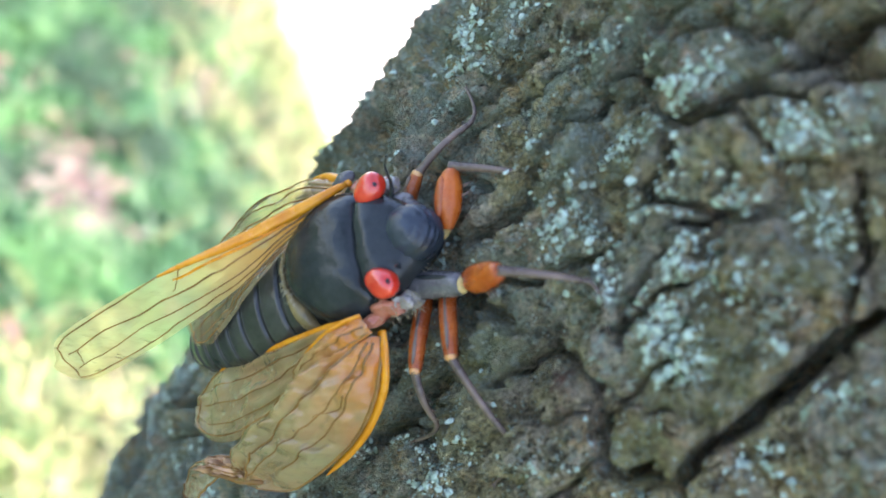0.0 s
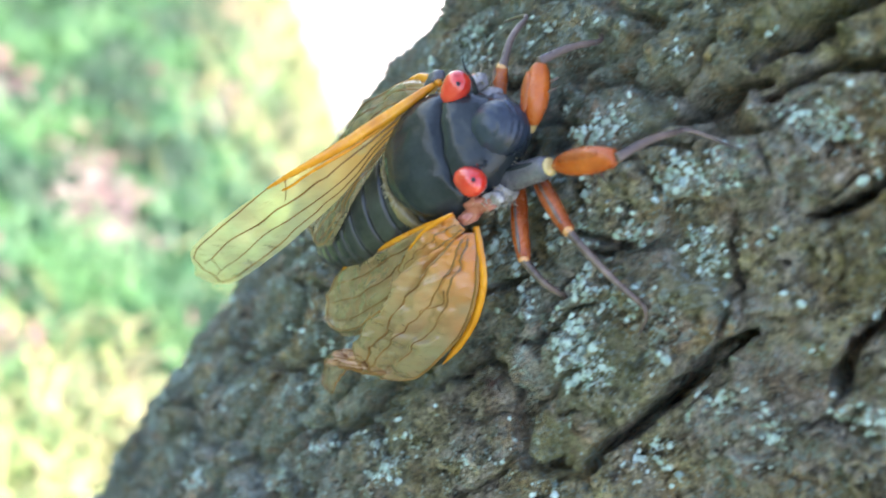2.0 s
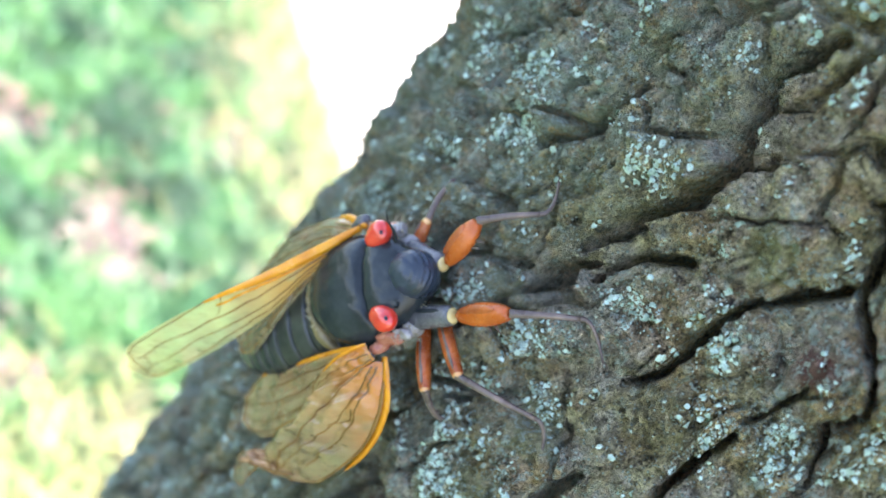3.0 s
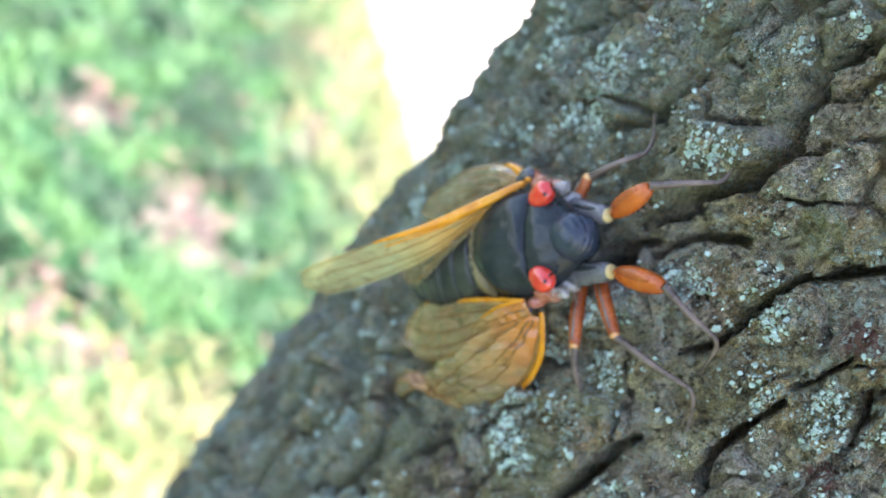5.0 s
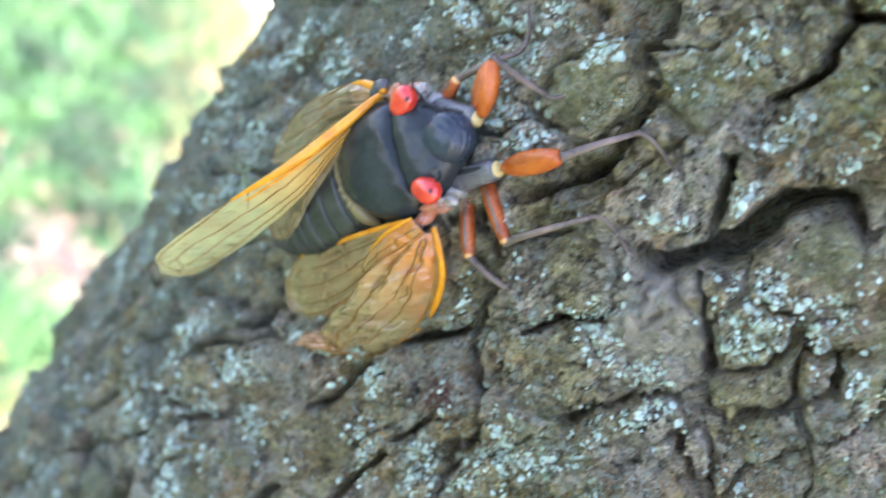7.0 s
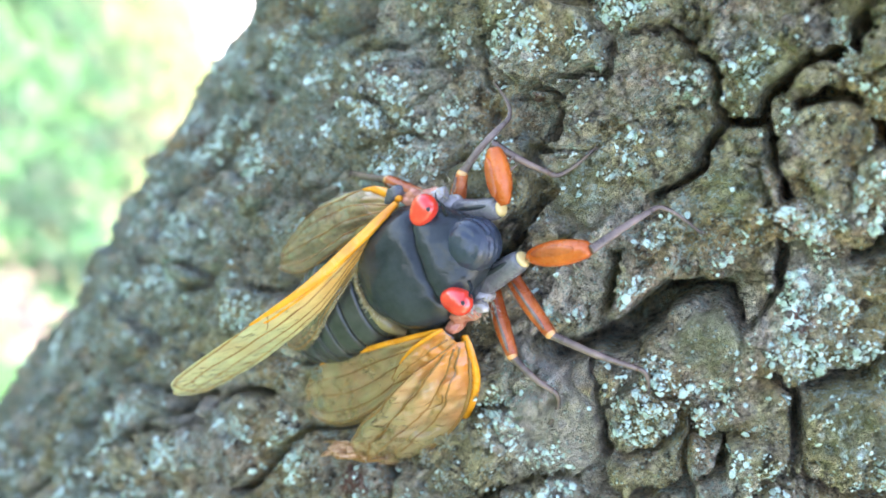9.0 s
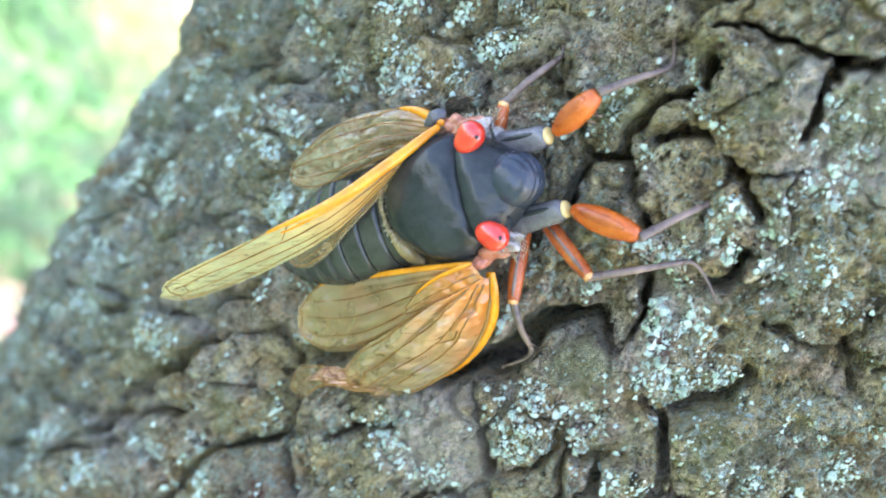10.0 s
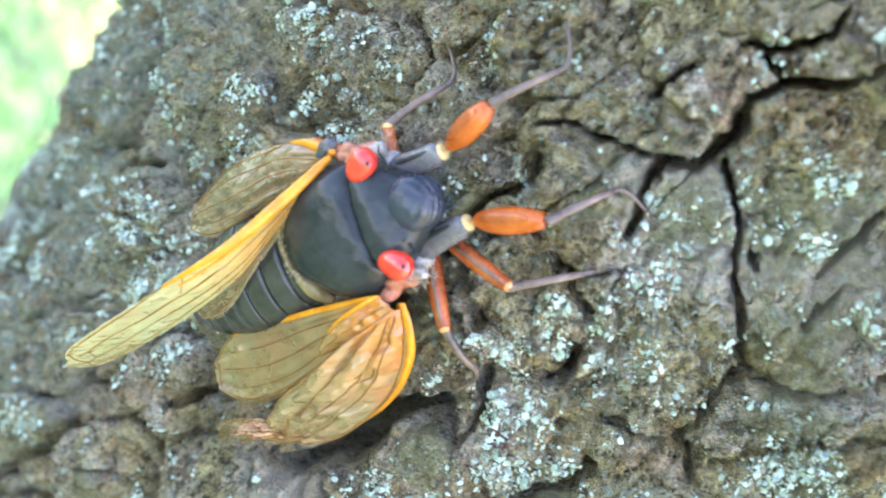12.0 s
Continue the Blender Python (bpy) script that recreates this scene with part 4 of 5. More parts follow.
def build_cicada_body():
    ridge = lambda p: Vector((0, 0, 0.07 * noise.noise(p * 1.3) - 0.12 * math.exp(-(p.y**2) / 0.05) * (p.z > 5) - 0.14 * math.exp(-((abs(p.y) - 1.5 + 0.3 * p.x) ** 2) / 0.06) * (p.z > 5)))
    head = part("head", loft(smooth_stations([(-1.32, 3.75, 7.12, 3.0), (-0.9, 3.95, 7.35, 2.8), (-0.2, 3.55, 7.3, 2.8), (0.6, 3.0, 6.95, 2.7), (1.4, 2.35, 6.4, 2.6), (2.1, 1.75, 5.75, 2.7), (2.7, 1.1, 5.0, 2.9), (2.95, 0.5, 4.4, 3.3)], 26), 44, relief=ridge), BLACK, cicada)
    part("face", ellipsoid((1.65, 0, 4.85), (2.0, 1.88, 1.92), (0, 32, 0), 40, 80, lambda d, p: Vector((d.x, d.y, d.z)) * (0.045 * math.sin(p.z * 13.5) * min(1, max(0, abs(d.y) - 0.10) * 8) * (d.x > -0.3))), FACE, head, "dark ribbed blue-black face plate")
    part("mouthpart", tube(bmesh.new(), [Vector(p) * MM for p in ((2.4, 0, 3.6), (2.0, 0, 2.6), (0.9, 0, 1.9), (-1.5, 0, 1.7))], [0.6 * MM, 0.42 * MM, 0.3 * MM, 0.18 * MM]), RUSSET, head)
    for side in (-1, 1):
        eye = part("eye", ellipsoid((0.25 if side < 0 else 0.05, 3.4 * side, 6.5), (0.98, 0.94, 0.88), (14 * side, 0, 14 * side), 28, 18, lambda d, p: d * 0.55 * max(0.0, -0.80 * d.x - 0.45 * side * d.y + 0.25 * d.z) ** 3), EYE, cicada, "glossy bulging red eye")
        # The pseudopupil, an optical effect that follows the viewer, added as a fixed dark dome.
        way = Vector((0.72, -0.18 if side < 0 else -0.35, 0.72)).normalized()
        at = Vector((0.25 if side < 0 else 0.05, 3.4 * side, 6.5)) + Vector((way.x * 0.955, way.y * 0.91, way.z * 0.865))
        part("pupil", ellipsoid(at, (0.14, 0.19, 0.06), (0, 45, 0), 12, 8), PSEUDOPUPIL, eye, "small dark pseudopupil spot")
        pts = curve_points([(1.3, 2.35 * side, 6.2), (1.8, 2.9 * side, 6.9), (2.3, 3.3 * side, 8.1), (3.0, 3.6 * side, 8.9)], 9)
        part("antenna", tube(bmesh.new(), [Vector(p) * MM for p in pts], [r * MM for r in np.linspace(0.16, 0.03, 9)], 6), BLACK, head)
    tail = lambda p: dent(p) + Vector((0.058 * p.y * p.y * min(1, max(0, (-p.x - 3.6) / 3.5)), 0, 0))
    dome = [(-7.55, 1.6, 6.35, 2.2), (-7.35, 2.6, 6.75, 2.0), (-6.75, 3.5, 7.25, 1.8), (-5.7, 4.15, 7.72, 1.5), (-4.5, 4.45, 7.95, 1.4), (-3.4, 4.5, 7.95, 1.6), (-2.45, 4.36, 7.8, 1.9), (-1.75, 4.1, 7.55, 2.2), (-1.4, 3.85, 7.25, 2.5), (-1.25, 3.6, 6.95, 2.8)]
    part("thorax", loft(smooth_stations(dome, 60), 64, relief=tail), BLACK, cicada, "smooth slate-black domed thorax")
    # The hind rim of the thorax, a thin downy fold that widens to both sides.
    bm = bmesh.new()
    for lift, grow in ((0.0, 1.0), (-0.45, 0.75)):
        ys = np.linspace(-4.0, 4.0, 41)
        line = [Vector((-7.9 + lift * 0.9 + 0.085 * y * y + 0.10 * noise.noise(Vector((y, lift, 2))), y, 6.35 + lift - 0.115 * y * y + 0.08 * noise.noise(Vector((y * 1.4, 5, lift))))) * MM for y in ys]
        tube(bm, line, [MM * grow * (0.17 + 0.42 * math.exp(-((abs(y) - 2.9) ** 2) / 0.9) + 0.05 * noise.noise(Vector((y * 3, 1, 1)))) for y in ys], 10)
    part("thorax_margin", bm, MARGIN, cicada, "dull tan hind margin of the thorax")
    spine = smooth_stations([(-6.9, 3.7, 5.9, 1.5), (-9.6, 4.1, 6.25, 1.2), (-12.5, 4.1, 6.1, 1.0), (-15.0, 3.6, 5.4, 0.9), (-17.5, 2.7, 4.5, 0.8), (-19.6, 1.3, 3.3, 1.0)], 41)
    for n in range(8):
        rows = []
        for k in range(6):
            x, half, top, low = spine[5 * n + k]
            g = 1 + 0.008 * math.sin(math.pi * k / 5) - 0.006 * (k == 5)
            rows.append((x, half * g, low + (top - low) * g, low))
        bend = lambda p: Vector((0, 0.10 * (p.x + 8.3), 0))
        segment = part("abdomen_segment", loft(rows, 40, relief=bend), BELLY, cicada)
        x, half, top, low = spine[5 * n + 4]
        part("pale_rim", loft([(x - 0.05, half * 1.006, top + 0.025, low), (x - 0.10, half * 1.006, top + 0.025, low)], 40, relief=bend), BAND, segment, "thin pale rim")
    for side in (-1, 1):
        lump = ellipsoid((-1.95, 4.75 * side, 4.85), (0.8, 0.5, 0.48), (20 * side, 15, 10), 28, 20, lambda d, p: d * (0.25 * noise.noise(p * 1.6) + 0.12 * noise.noise(p * 4.5)))
        part("wing_root", lump, PINK, cicada, "pinkish fleshy wing root")
        part("wing_root_plate", ellipsoid((-2.9, 5.3 * side, 5.45), (0.9, 0.55, 0.45), (0, 10, 25 * side), 16, 10, lambda d, p: d * 0.15 * noise.noise(p * 2)), DUSK, cicada)
        part("flank", ellipsoid((-0.3, 3.3 * side, 3.2), (1.2, 0.7, 1.0), (0, 0, 10 * side), 20, 14, lambda d, p: d * 0.2 * noise.noise(p * 1.5)), DOWN, cicada, "pale grey downy flank")
        fold = ellipsoid((-0.85, 4.3 * side, 4.85), (1.15, 0.45, 0.62), (25 * side, 20, 12 * side), 28, 20, lambda d, p: d * (0.22 * noise.noise(p * 1.9) + 0.14 * noise.noise(p * 5)))
        part("shoulder_fold", fold, PINK, cicada, "soft pinkish shoulder skin")
        down = ellipsoid((0.1, 4.1 * side, 4.4), (0.7, 0.45, 0.7), (0, 0, 15 * side), 24, 18, lambda d, p: d * (0.25 * noise.noise(p * 2.2) + 0.15 * noise.noise(p * 6)))
        part("shoulder_down", down, DOWN, cicada, "pale woolly down under the eye")
    # Fine pale hairs about the face and the hind edge of the thorax.
    rng = random.Random(5)
    bm = bmesh.new()
    for k in range(150):
        a = rng.uniform(-1, 1)
        at = Vector((1.4 + rng.uniform(-0.6, 0.8), a * 2.2, 3.6 + rng.uniform(-0.5, 0.5))) if k < 70 else Vector((-7.5 + 0.75 * a * a + rng.uniform(-0.3, 0.3), a * 3.7, 6.6 - 1.6 * a * a))
        way = Vector((rng.uniform(0, 1) if k < 70 else rng.uniform(-1, 0.2), a + rng.uniform(-0.4, 0.4), rng.uniform(-0.2, 0.8))).normalized()
        tube(bm, [at * MM, (at + way * 0.22) * MM, (at + way * 0.45 - Vector((0, 0, 0.08))) * MM], [0.03 * MM, 0.022 * MM, 0.008 * MM], 4)
    for k in range(170):
        side = -1 if k % 2 else 1
        at = Vector((rng.uniform(-1.6, 1.2), side * rng.uniform(3.5, 4.9), rng.uniform(3.6, 5.4)))
        way = Vector((rng.uniform(-0.6, 1), side * rng.uniform(0.2, 1), rng.uniform(-0.3, 0.9))).normalized()
        tube(bm, [at * MM, (at + way * 0.3) * MM, (at + way * 0.6 - Vector((0, 0, 0.1))) * MM], [0.032 * MM, 0.022 * MM, 0.008 * MM], 4)
    tagged(part("body_hair", bm, HAIR, cicada, "fine pale hairs"), kind="stuff")


build_cicada_body()


def wing(name, lead, trail, material, label, bulge, wrinkle, round_tip, veins, edge_material, edge, seed, nu=64, nv=22, cells=None):
    """A membrane between a leading and a trailing line, with its border and veins as parts; cells: blisters along and across."""
    a, b = curve_points(lead, nu), curve_points(trail, nu)
    rough, blister = Lattice(seed), Lattice(seed + 50)

    def at(u, v):
        i = min(max(u, 0), 1) * (nu - 1)
        k = min(int(i), nu - 2)
        p, q = a[k] + (a[k + 1] - a[k]) * (i - k), b[k] + (b[k + 1] - b[k]) * (i - k)
        if u > 1 - round_tip:
            f = (u - 1 + round_tip) / round_tip
            v = 0.5 + (v - 0.5) * math.sqrt(max(0.0, 1 - f * f * 0.985))
        r = p + (q - p) * v
        lift = bulge * math.sin(math.pi * v) * math.sin(math.pi * min(1, u * 0.95 + 0.03)) ** 0.6
        w = wrinkle * float(rough.fractal(np.array(u * 9.0 + 3), np.array(v * 4.5 + 2), 3)) * min(1, 4 * u) * min(1, 5 * v * (1 - v) + 0.25)
        if cells:
            along, across, deep, upto = cells
            if v < upto:
                bubble = 0.5 + 0.6 * float(blister.at(np.array(u * along * 1.1 + 2), np.array(v * across * 1.1 / upto)))
                w += deep * abs(math.sin(math.pi * across * v / upto)) ** 0.8 * (0.45 + 0.75 * bubble) * min(1, 5 * u)
            else:
                w += 1.5 * deep * math.sin(math.pi * (v - upto) / (1 - upto)) * min(1, 4 * u)
        else:
            w += 0.28 * wrinkle * math.sin(34 * u + 5 * math.sin(6 * v) + 9 * v) * min(1, 5 * v * (1 - v))
        return Vector((float(r[0]), float(r[1]), float(r[2]) + lift + w)) * MM

    bm = bmesh.new()
    grid = [[bm.verts.new(at(i / (nu - 1), j / (nv - 1))) for j in range(nv)] for i in range(nu)]
    for i in range(nu - 1):
        for j in range(nv - 1):
            bm.faces.new((grid[i][j], grid[i + 1][j], grid[i + 1][j + 1], grid[i][j + 1]))
    bm.normal_update()
    if sum(f.normal.z for f in bm.faces) < 0:
        bmesh.ops.reverse_faces(bm, faces=bm.faces[:])
    ob = part(name, bm, material, cicada, label)
    top = Vector((0, 0, 0.05 * MM))
    far = edge[1]
    pts = [at(u, 0) + top for u in np.linspace(0, far, 40)]
    part("leading_vein", tube(bmesh.new(), pts, [MM * (edge[0] * math.sin(math.pi * (0.12 + 0.86 * (k / 39) ** 0.8)) ** 0.8 + 0.04) for k in range(40)]), edge_material, ob, "thick bright orange leading vein")
    rim = [at(u, 0.09 * min(1, (u - far) * 8)) + top for u in np.linspace(far, 0.955, 24)] + [at(0.955, v) + top for v in np.linspace(0.15, 0.85, 8)] + [at(u, 0.92) + top for u in np.linspace(0.955, 0.03, 46)]
    part("border_vein", tube(bmesh.new(), rim, [0.05 * MM] * len(rim), 6), VEIN, ob, "thin brown border vein")
    for u0, v0, u1, v1, thick in veins:
        n = 30
        pts = [at(u0 + (u1 - u0) * t, v0 + (v1 - v0) * (t * t * (3 - 2 * t)) + 0.02 * math.sin(9 * t + 5 * v0)) + top for t in np.linspace(0, 1, n)]
        part("vein", tube(bmesh.new(), pts, [MM * 0.66 * thick * (1 - 0.45 * t) for t in np.linspace(0, 1, n)], 6), edge_material if thick > 0.13 else VEIN, ob)
    return ob


LONG_VEINS = ((0.03, 0.30, 0.55, 0.20, 0.24), (0.04, 0.55, 0.93, 0.40, 0.13), (0.05, 0.80, 0.94, 0.68, 0.10), (0.52, 0.04, 0.56, 0.40, 0.07), (0.90, 0.40, 0.915, 0.68, 0.06))
SHORT_VEINS = ((0.04, 0.28, 0.88, 0.24, 0.10), (0.05, 0.52, 0.92, 0.5, 0.10), (0.06, 0.74, 0.88, 0.78, 0.09))
POUCH_VEINS = ((0.05, 0.14, 0.78, 0.22, 0.13), (0.05, 0.30, 0.92, 0.42, 0.12), (0.06, 0.52, 0.80, 0.64, 0.14), (0.80, 0.64, 0.96, 0.40, 0.12), (0.36, 0.17, 0.50, 0.36, 0.10))


def build_wings():
    wing("long_wing", [(-2.4, 4.6, 6.0), (-5.5, 2.7, 8.3), (-9.0, 1.0, 10.6), (-14.0, -0.1, 12.2), (-19.5, -1.0, 12.6), (-24.6, -1.9, 12.2)], [(-3.8, 3.5, 6.4), (-7.0, 1.5, 7.2), (-11.0, -0.6, 7.6), (-15.5, -1.8, 7.7), (-21.5, -2.7, 7.4), (-27.3, -3.1, 7.2)], CLEAR, "long clear yellowish wing with orange veins", 0.35, 0.22, 0.10, LONG_VEINS, COSTA, (0.36, 0.58), 31, 72, 22)
    wing("pleated_hind_wing", [(-5, 3.2, 6.6), (-9, 2.2, 7.0), (-13.5, 1.0, 6.6), (-17.5, 0.0, 5.6)], [(-6, 1.7, 6.9), (-10, -0.4, 6.8), (-13.8, -2.2, 5.9), (-17.6, -2.8, 4.5)], OLIVE, "pleated clear hind wing", 0.3, 0.3, 0.2, ((0.1, 0.5, 0.9, 0.35, 0.07), (0.1, 0.65, 0.92, 0.6, 0.07), (0.1, 0.8, 0.9, 0.8, 0.07)), VEIN, (0.06, 0.9), 36, 50, 26, (3, 5, 0.25, 0.9))
    wing("crumpled_left_wing", [(-2.3, 4.8, 5.5), (-5, 6.5, 5.0), (-9, 7.3, 4.3), (-13, 7.0, 3.6), (-16.8, 5.6, 3.0)], [(-3.4, 3.8, 5.2), (-8, 3.4, 5.0), (-12, 2.8, 4.6), (-15.5, 3.0, 3.6), (-17.6, 4.2, 3.0)], OLIVE, "short crumpled olive wing", 0.8, 0.30, 0.3, SHORT_VEINS, COSTA, (0.34, 0.30), 32, 64, 34, (4, 3, 0.35, 0.7))
    wing("crumpled_right_wing", [(-1.6, -5.9, 4.7), (-2.2, -7.2, 4.1), (-3.5, -9.0, 3.3), (-5.6, -10.8, 2.5), (-8.4, -12.1, 2.0), (-11.8, -13.0, 1.6), (-15.2, -13.0, 1.5)], [(-2.6, -5.8, 5.2), (-5.2, -6.6, 5.5), (-8.0, -7.5, 5.4), (-10.5, -8.3, 5.0), (-12.8, -8.9, 4.6), (-14.5, -9.6, 4.0), (-15.6, -10.8, 3.2)], AMBER, "crumpled glossy amber wing with blistered cells", 1.3, 0.42, 0.16, POUCH_VEINS, VEIN, (0.12, 0.9), 33, 140, 60, (15, 2, 0.60, 0.62))
    costa = [(-1.1, -5.6, 4.9), (-1.4, -7.0, 4.4), (-2.6, -8.9, 3.2), (-4.8, -10.7, 2.1), (-7.4, -11.9, 1.3), (-9.8, -12.5, 0.8)]
    inner = [(-1.8, -5.5, 4.8), (-2.5, -6.8, 4.2), (-3.8, -8.5, 3.0), (-5.8, -10.1, 2.0), (-8.0, -11.4, 1.3), (-9.9, -12.4, 0.8)]
    bm = bmesh.new()
    outer_line, inner_line = curve_points(costa, 34), curve_points(inner, 34)
    rows = []
    for k, (p, q) in enumerate(zip(outer_line, inner_line)):
        thick = 0.16 * math.sin(math.pi * (0.1 + 0.85 * k / 33)) + 0.03
        mid = (p + q) / 2
        rows.append([bm.verts.new(Vector(c) * MM) for c in (p, mid + (0, 0, thick), q, mid - (0, 0, thick))])
    for r0, r1 in zip(rows, rows[1:]):
        for m in range(4):
            bm.faces.new((r0[m], r0[(m + 1) % 4], r1[(m + 1) % 4], r1[m]))
    bm.faces.new(rows[0][::-1])
    bm.faces.new(rows[-1])
    part("wing_edge_blade", bm, COSTA, cicada, "thick curved bright orange wing edge")
    wing("folded_right_wing", [(-2.4, -4.7, 5.9), (-5, -4.5, 5.6), (-9, -4.2, 4.8), (-12.8, -4.0, 4.0), (-16.2, -3.9, 3.5), (-18.8, -4.6, 3.2)], [(-3.2, -6.0, 5.2), (-7, -7.2, 4.6), (-10.6, -8.4, 4.0), (-14.2, -9.1, 3.5), (-17.4, -8.8, 3.1), (-19.9, -7.1, 3.0)], AMBER, "folded amber wing lying against the abdomen", 0.4, 0.25, 0.14, SHORT_VEINS, COSTA, (0.20, 0.82), 34, 64, 30, (2, 4, 0.22, 0.8))
    wing("wing_root_lobe", [(-2.0, -4.7, 6.2), (-3.6, -5.0, 6.5), (-5.6, -5.5, 6.3), (-8.2, -6.6, 5.7)], [(-1.5, -5.9, 5.8), (-3.2, -6.4, 5.9), (-5.4, -6.9, 5.8), (-8.4, -7.5, 5.5)], AMBER, "orange fold at the wing's root", 0.35, 0.2, 0.3, ((0.05, 0.6, 0.9, 0.55, 0.10),), COSTA, (0.12, 0.8), 37, 40, 16)
    wing("curled_wing_tip", [(-13.9, -12.3, 2.5), (-15.4, -11.9, 3.1), (-16.8, -11.3, 3.5), (-18.6, -10.9, 3.2)], [(-14.6, -10.6, 3.6), (-16.0, -10.1, 3.9), (-17.2, -9.9, 3.7), (-18.8, -10.2, 3.3)], CURL, "curled shrivelled brown wing tip", 0.5, 0.75, 0.3, ((0.05, 0.5, 0.9, 0.5, 0.16), (0.1, 0.25, 0.8, 0.3, 0.12)), VEIN, (0.2, 0.9), 35, 40, 18)
    wing("hanging_wing_scrap", [(-17.5, -11.2, 3.0), (-20.0, -11.6, 2.0), (-22.2, -12.4, 0.9)], [(-17.4, -9.8, 3.3), (-20.6, -9.6, 2.3), (-23.2, -11.0, 1.0)], OLIVE, "thin clear scrap of wing", 0.2, 0.3, 0.25, ((0.05, 0.5, 0.9, 0.5, 0.06),), VEIN, (0.05, 0.9), 38, 30, 12)


build_wings()


def limb(name, profile, material, parent, bend=0.0, sides=12, label=""):
    """A leg segment along +x through rows of x and radius (mm), bowed sideways."""
    full = profile[-1][0]
    rows = curve_points(profile, 18)
    pts = [Vector((x, 0, bend * math.sin(math.pi * min(1, max(0, x / full))))) * MM for x, r in rows]
    return part(name, tube(bmesh.new(), pts, [max(0.03, r) * MM for x, r in rows], sides), material, parent, label)


def tarsus(parent, length, side):
    """The long foot, bent outwards from the shin, with two claws."""
    pts = curve_points([(length - 0.1, 0, 0), (length + 0.45, 0.06 * side, 0), (length + 1.0, 0.6 * side, -0.15), (length + 1.45, 1.6 * side, -0.3), (length + 1.8, 2.8 * side, -0.45)], 17)
    foot = part("tarsus", tube(bmesh.new(), [Vector(p) * MM for p in pts], [r * MM for r in np.linspace(0.2, 0.10, 17)], 8), UMBER, parent)
    for fork in (-1, 1):
        pts = curve_points([(length + 1.78, 2.75 * side, -0.45), (length + 1.92 + 0.12 * fork, 3.05 * side, -0.4), (length + 2.0 + 0.2 * fork, 3.3 * side, -0.65)], 6)
        claw = new("claw", mesh_of("claw", tube(bmesh.new(), [Vector(p) * MM for p in pts], [r * MM for r in np.linspace(0.07, 0.015, 6)], 5), UMBER))
        claw.parent = parent
    return foot


def front_leg(lengths, side):
    l1, l2, l3 = lengths
    coxa = limb("coxa", [(-0.6, 0.8), (0.3, 0.98), (l1 * 0.5, 0.86), (l1 - 0.8, 0.78), (l1 - 0.4, 0.58)], DUSK, cicada, 0, 14, "grey upper leg")
    part("joint", ellipsoid((l1 - 0.35, 0, 0), (0.26, 0.60, 0.60), (0, 0, 0), 16, 10), CREAM, coxa, "cream-coloured joint ring")
    part("coxa_stripe", ellipsoid((l1 * 0.45, 0.25, 0.74), (l1 * 0.36, 0.2, 0.18), (0, 4, 0), 16, 8), BLACK, coxa, "black stripe")
    femur = limb("femur", [(0.2, 0.34), (0.8, 0.62), (l2 * 0.4, 0.86), (l2 * 0.68, 0.82), (l2 - 0.55, 0.6), (l2 - 0.2, 0.4)], ORANGE, cicada, 0.1, 16, "thick glossy orange thigh")
    part("thigh_stripe", ellipsoid((l2 * 0.50, 0.20, 0.84), (l2 * 0.32, 0.38, 0.20), (0, 0, 0), 20, 10), RUSSET, femur, "dark red stripe")
    for x, y in ((0.55, -0.75), (0.7, -0.8)):
        part("spine", tube(bmesh.new(), [Vector((l2 * x, y, -0.2)) * MM, Vector((l2 * x + 0.35, y - 0.55, -0.45)) * MM], [0.14 * MM, 0.02 * MM], 6), UMBER, femur)
    tibia = limb("tibia", [(-0.2, 0.34), (0.6, 0.30), (l3 * 0.6, 0.24), (l3, 0.2)], UMBER, cicada, 0.25, 10, "thin dark brown shin")
    tarsus(tibia, l3, side)
    return [coxa, femur, tibia]


def rear_leg(lengths, side):
    l1, l2 = lengths
    femur = limb("femur", [(-0.8, 0.5), (0, 0.55), (l1 * 0.5, 0.58), (l1 - 0.4, 0.46), (l1, 0.36)], RUSSET, cicada, 0.15, 14, "slim russet thigh with a dark stripe")
    part("thigh_stripe", ellipsoid((l1 * 0.5, 0.12, 0.58), (l1 * 0.44, 0.17, 0.15), (0, 0, 0), 16, 8), UMBER, femur, "dark stripe")
    part("knee", ellipsoid((l1 - 0.05, 0, 0.08), (0.30, 0.40, 0.36), (0, 0, 0), 14, 10), KNEE, femur, "pale orange knee")
    tibia = limb("tibia", [(-0.2, 0.36), (0.5, 0.30), (l2 * 0.6, 0.24), (l2, 0.2)], UMBER, cicada, 0.35, 10, "thin dark brown shin")
    tarsus(tibia, l2, side)
    for x in (0.55, 0.75, 0.92):
        part("spine", tube(bmesh.new(), [Vector((l2 * x, 0.18, 0.15)) * MM, Vector((l2 * x + 0.35, 0.5, 0.1)) * MM], [0.06 * MM, 0.012 * MM], 5), UMBER, tibia)
    return [femur, tibia]


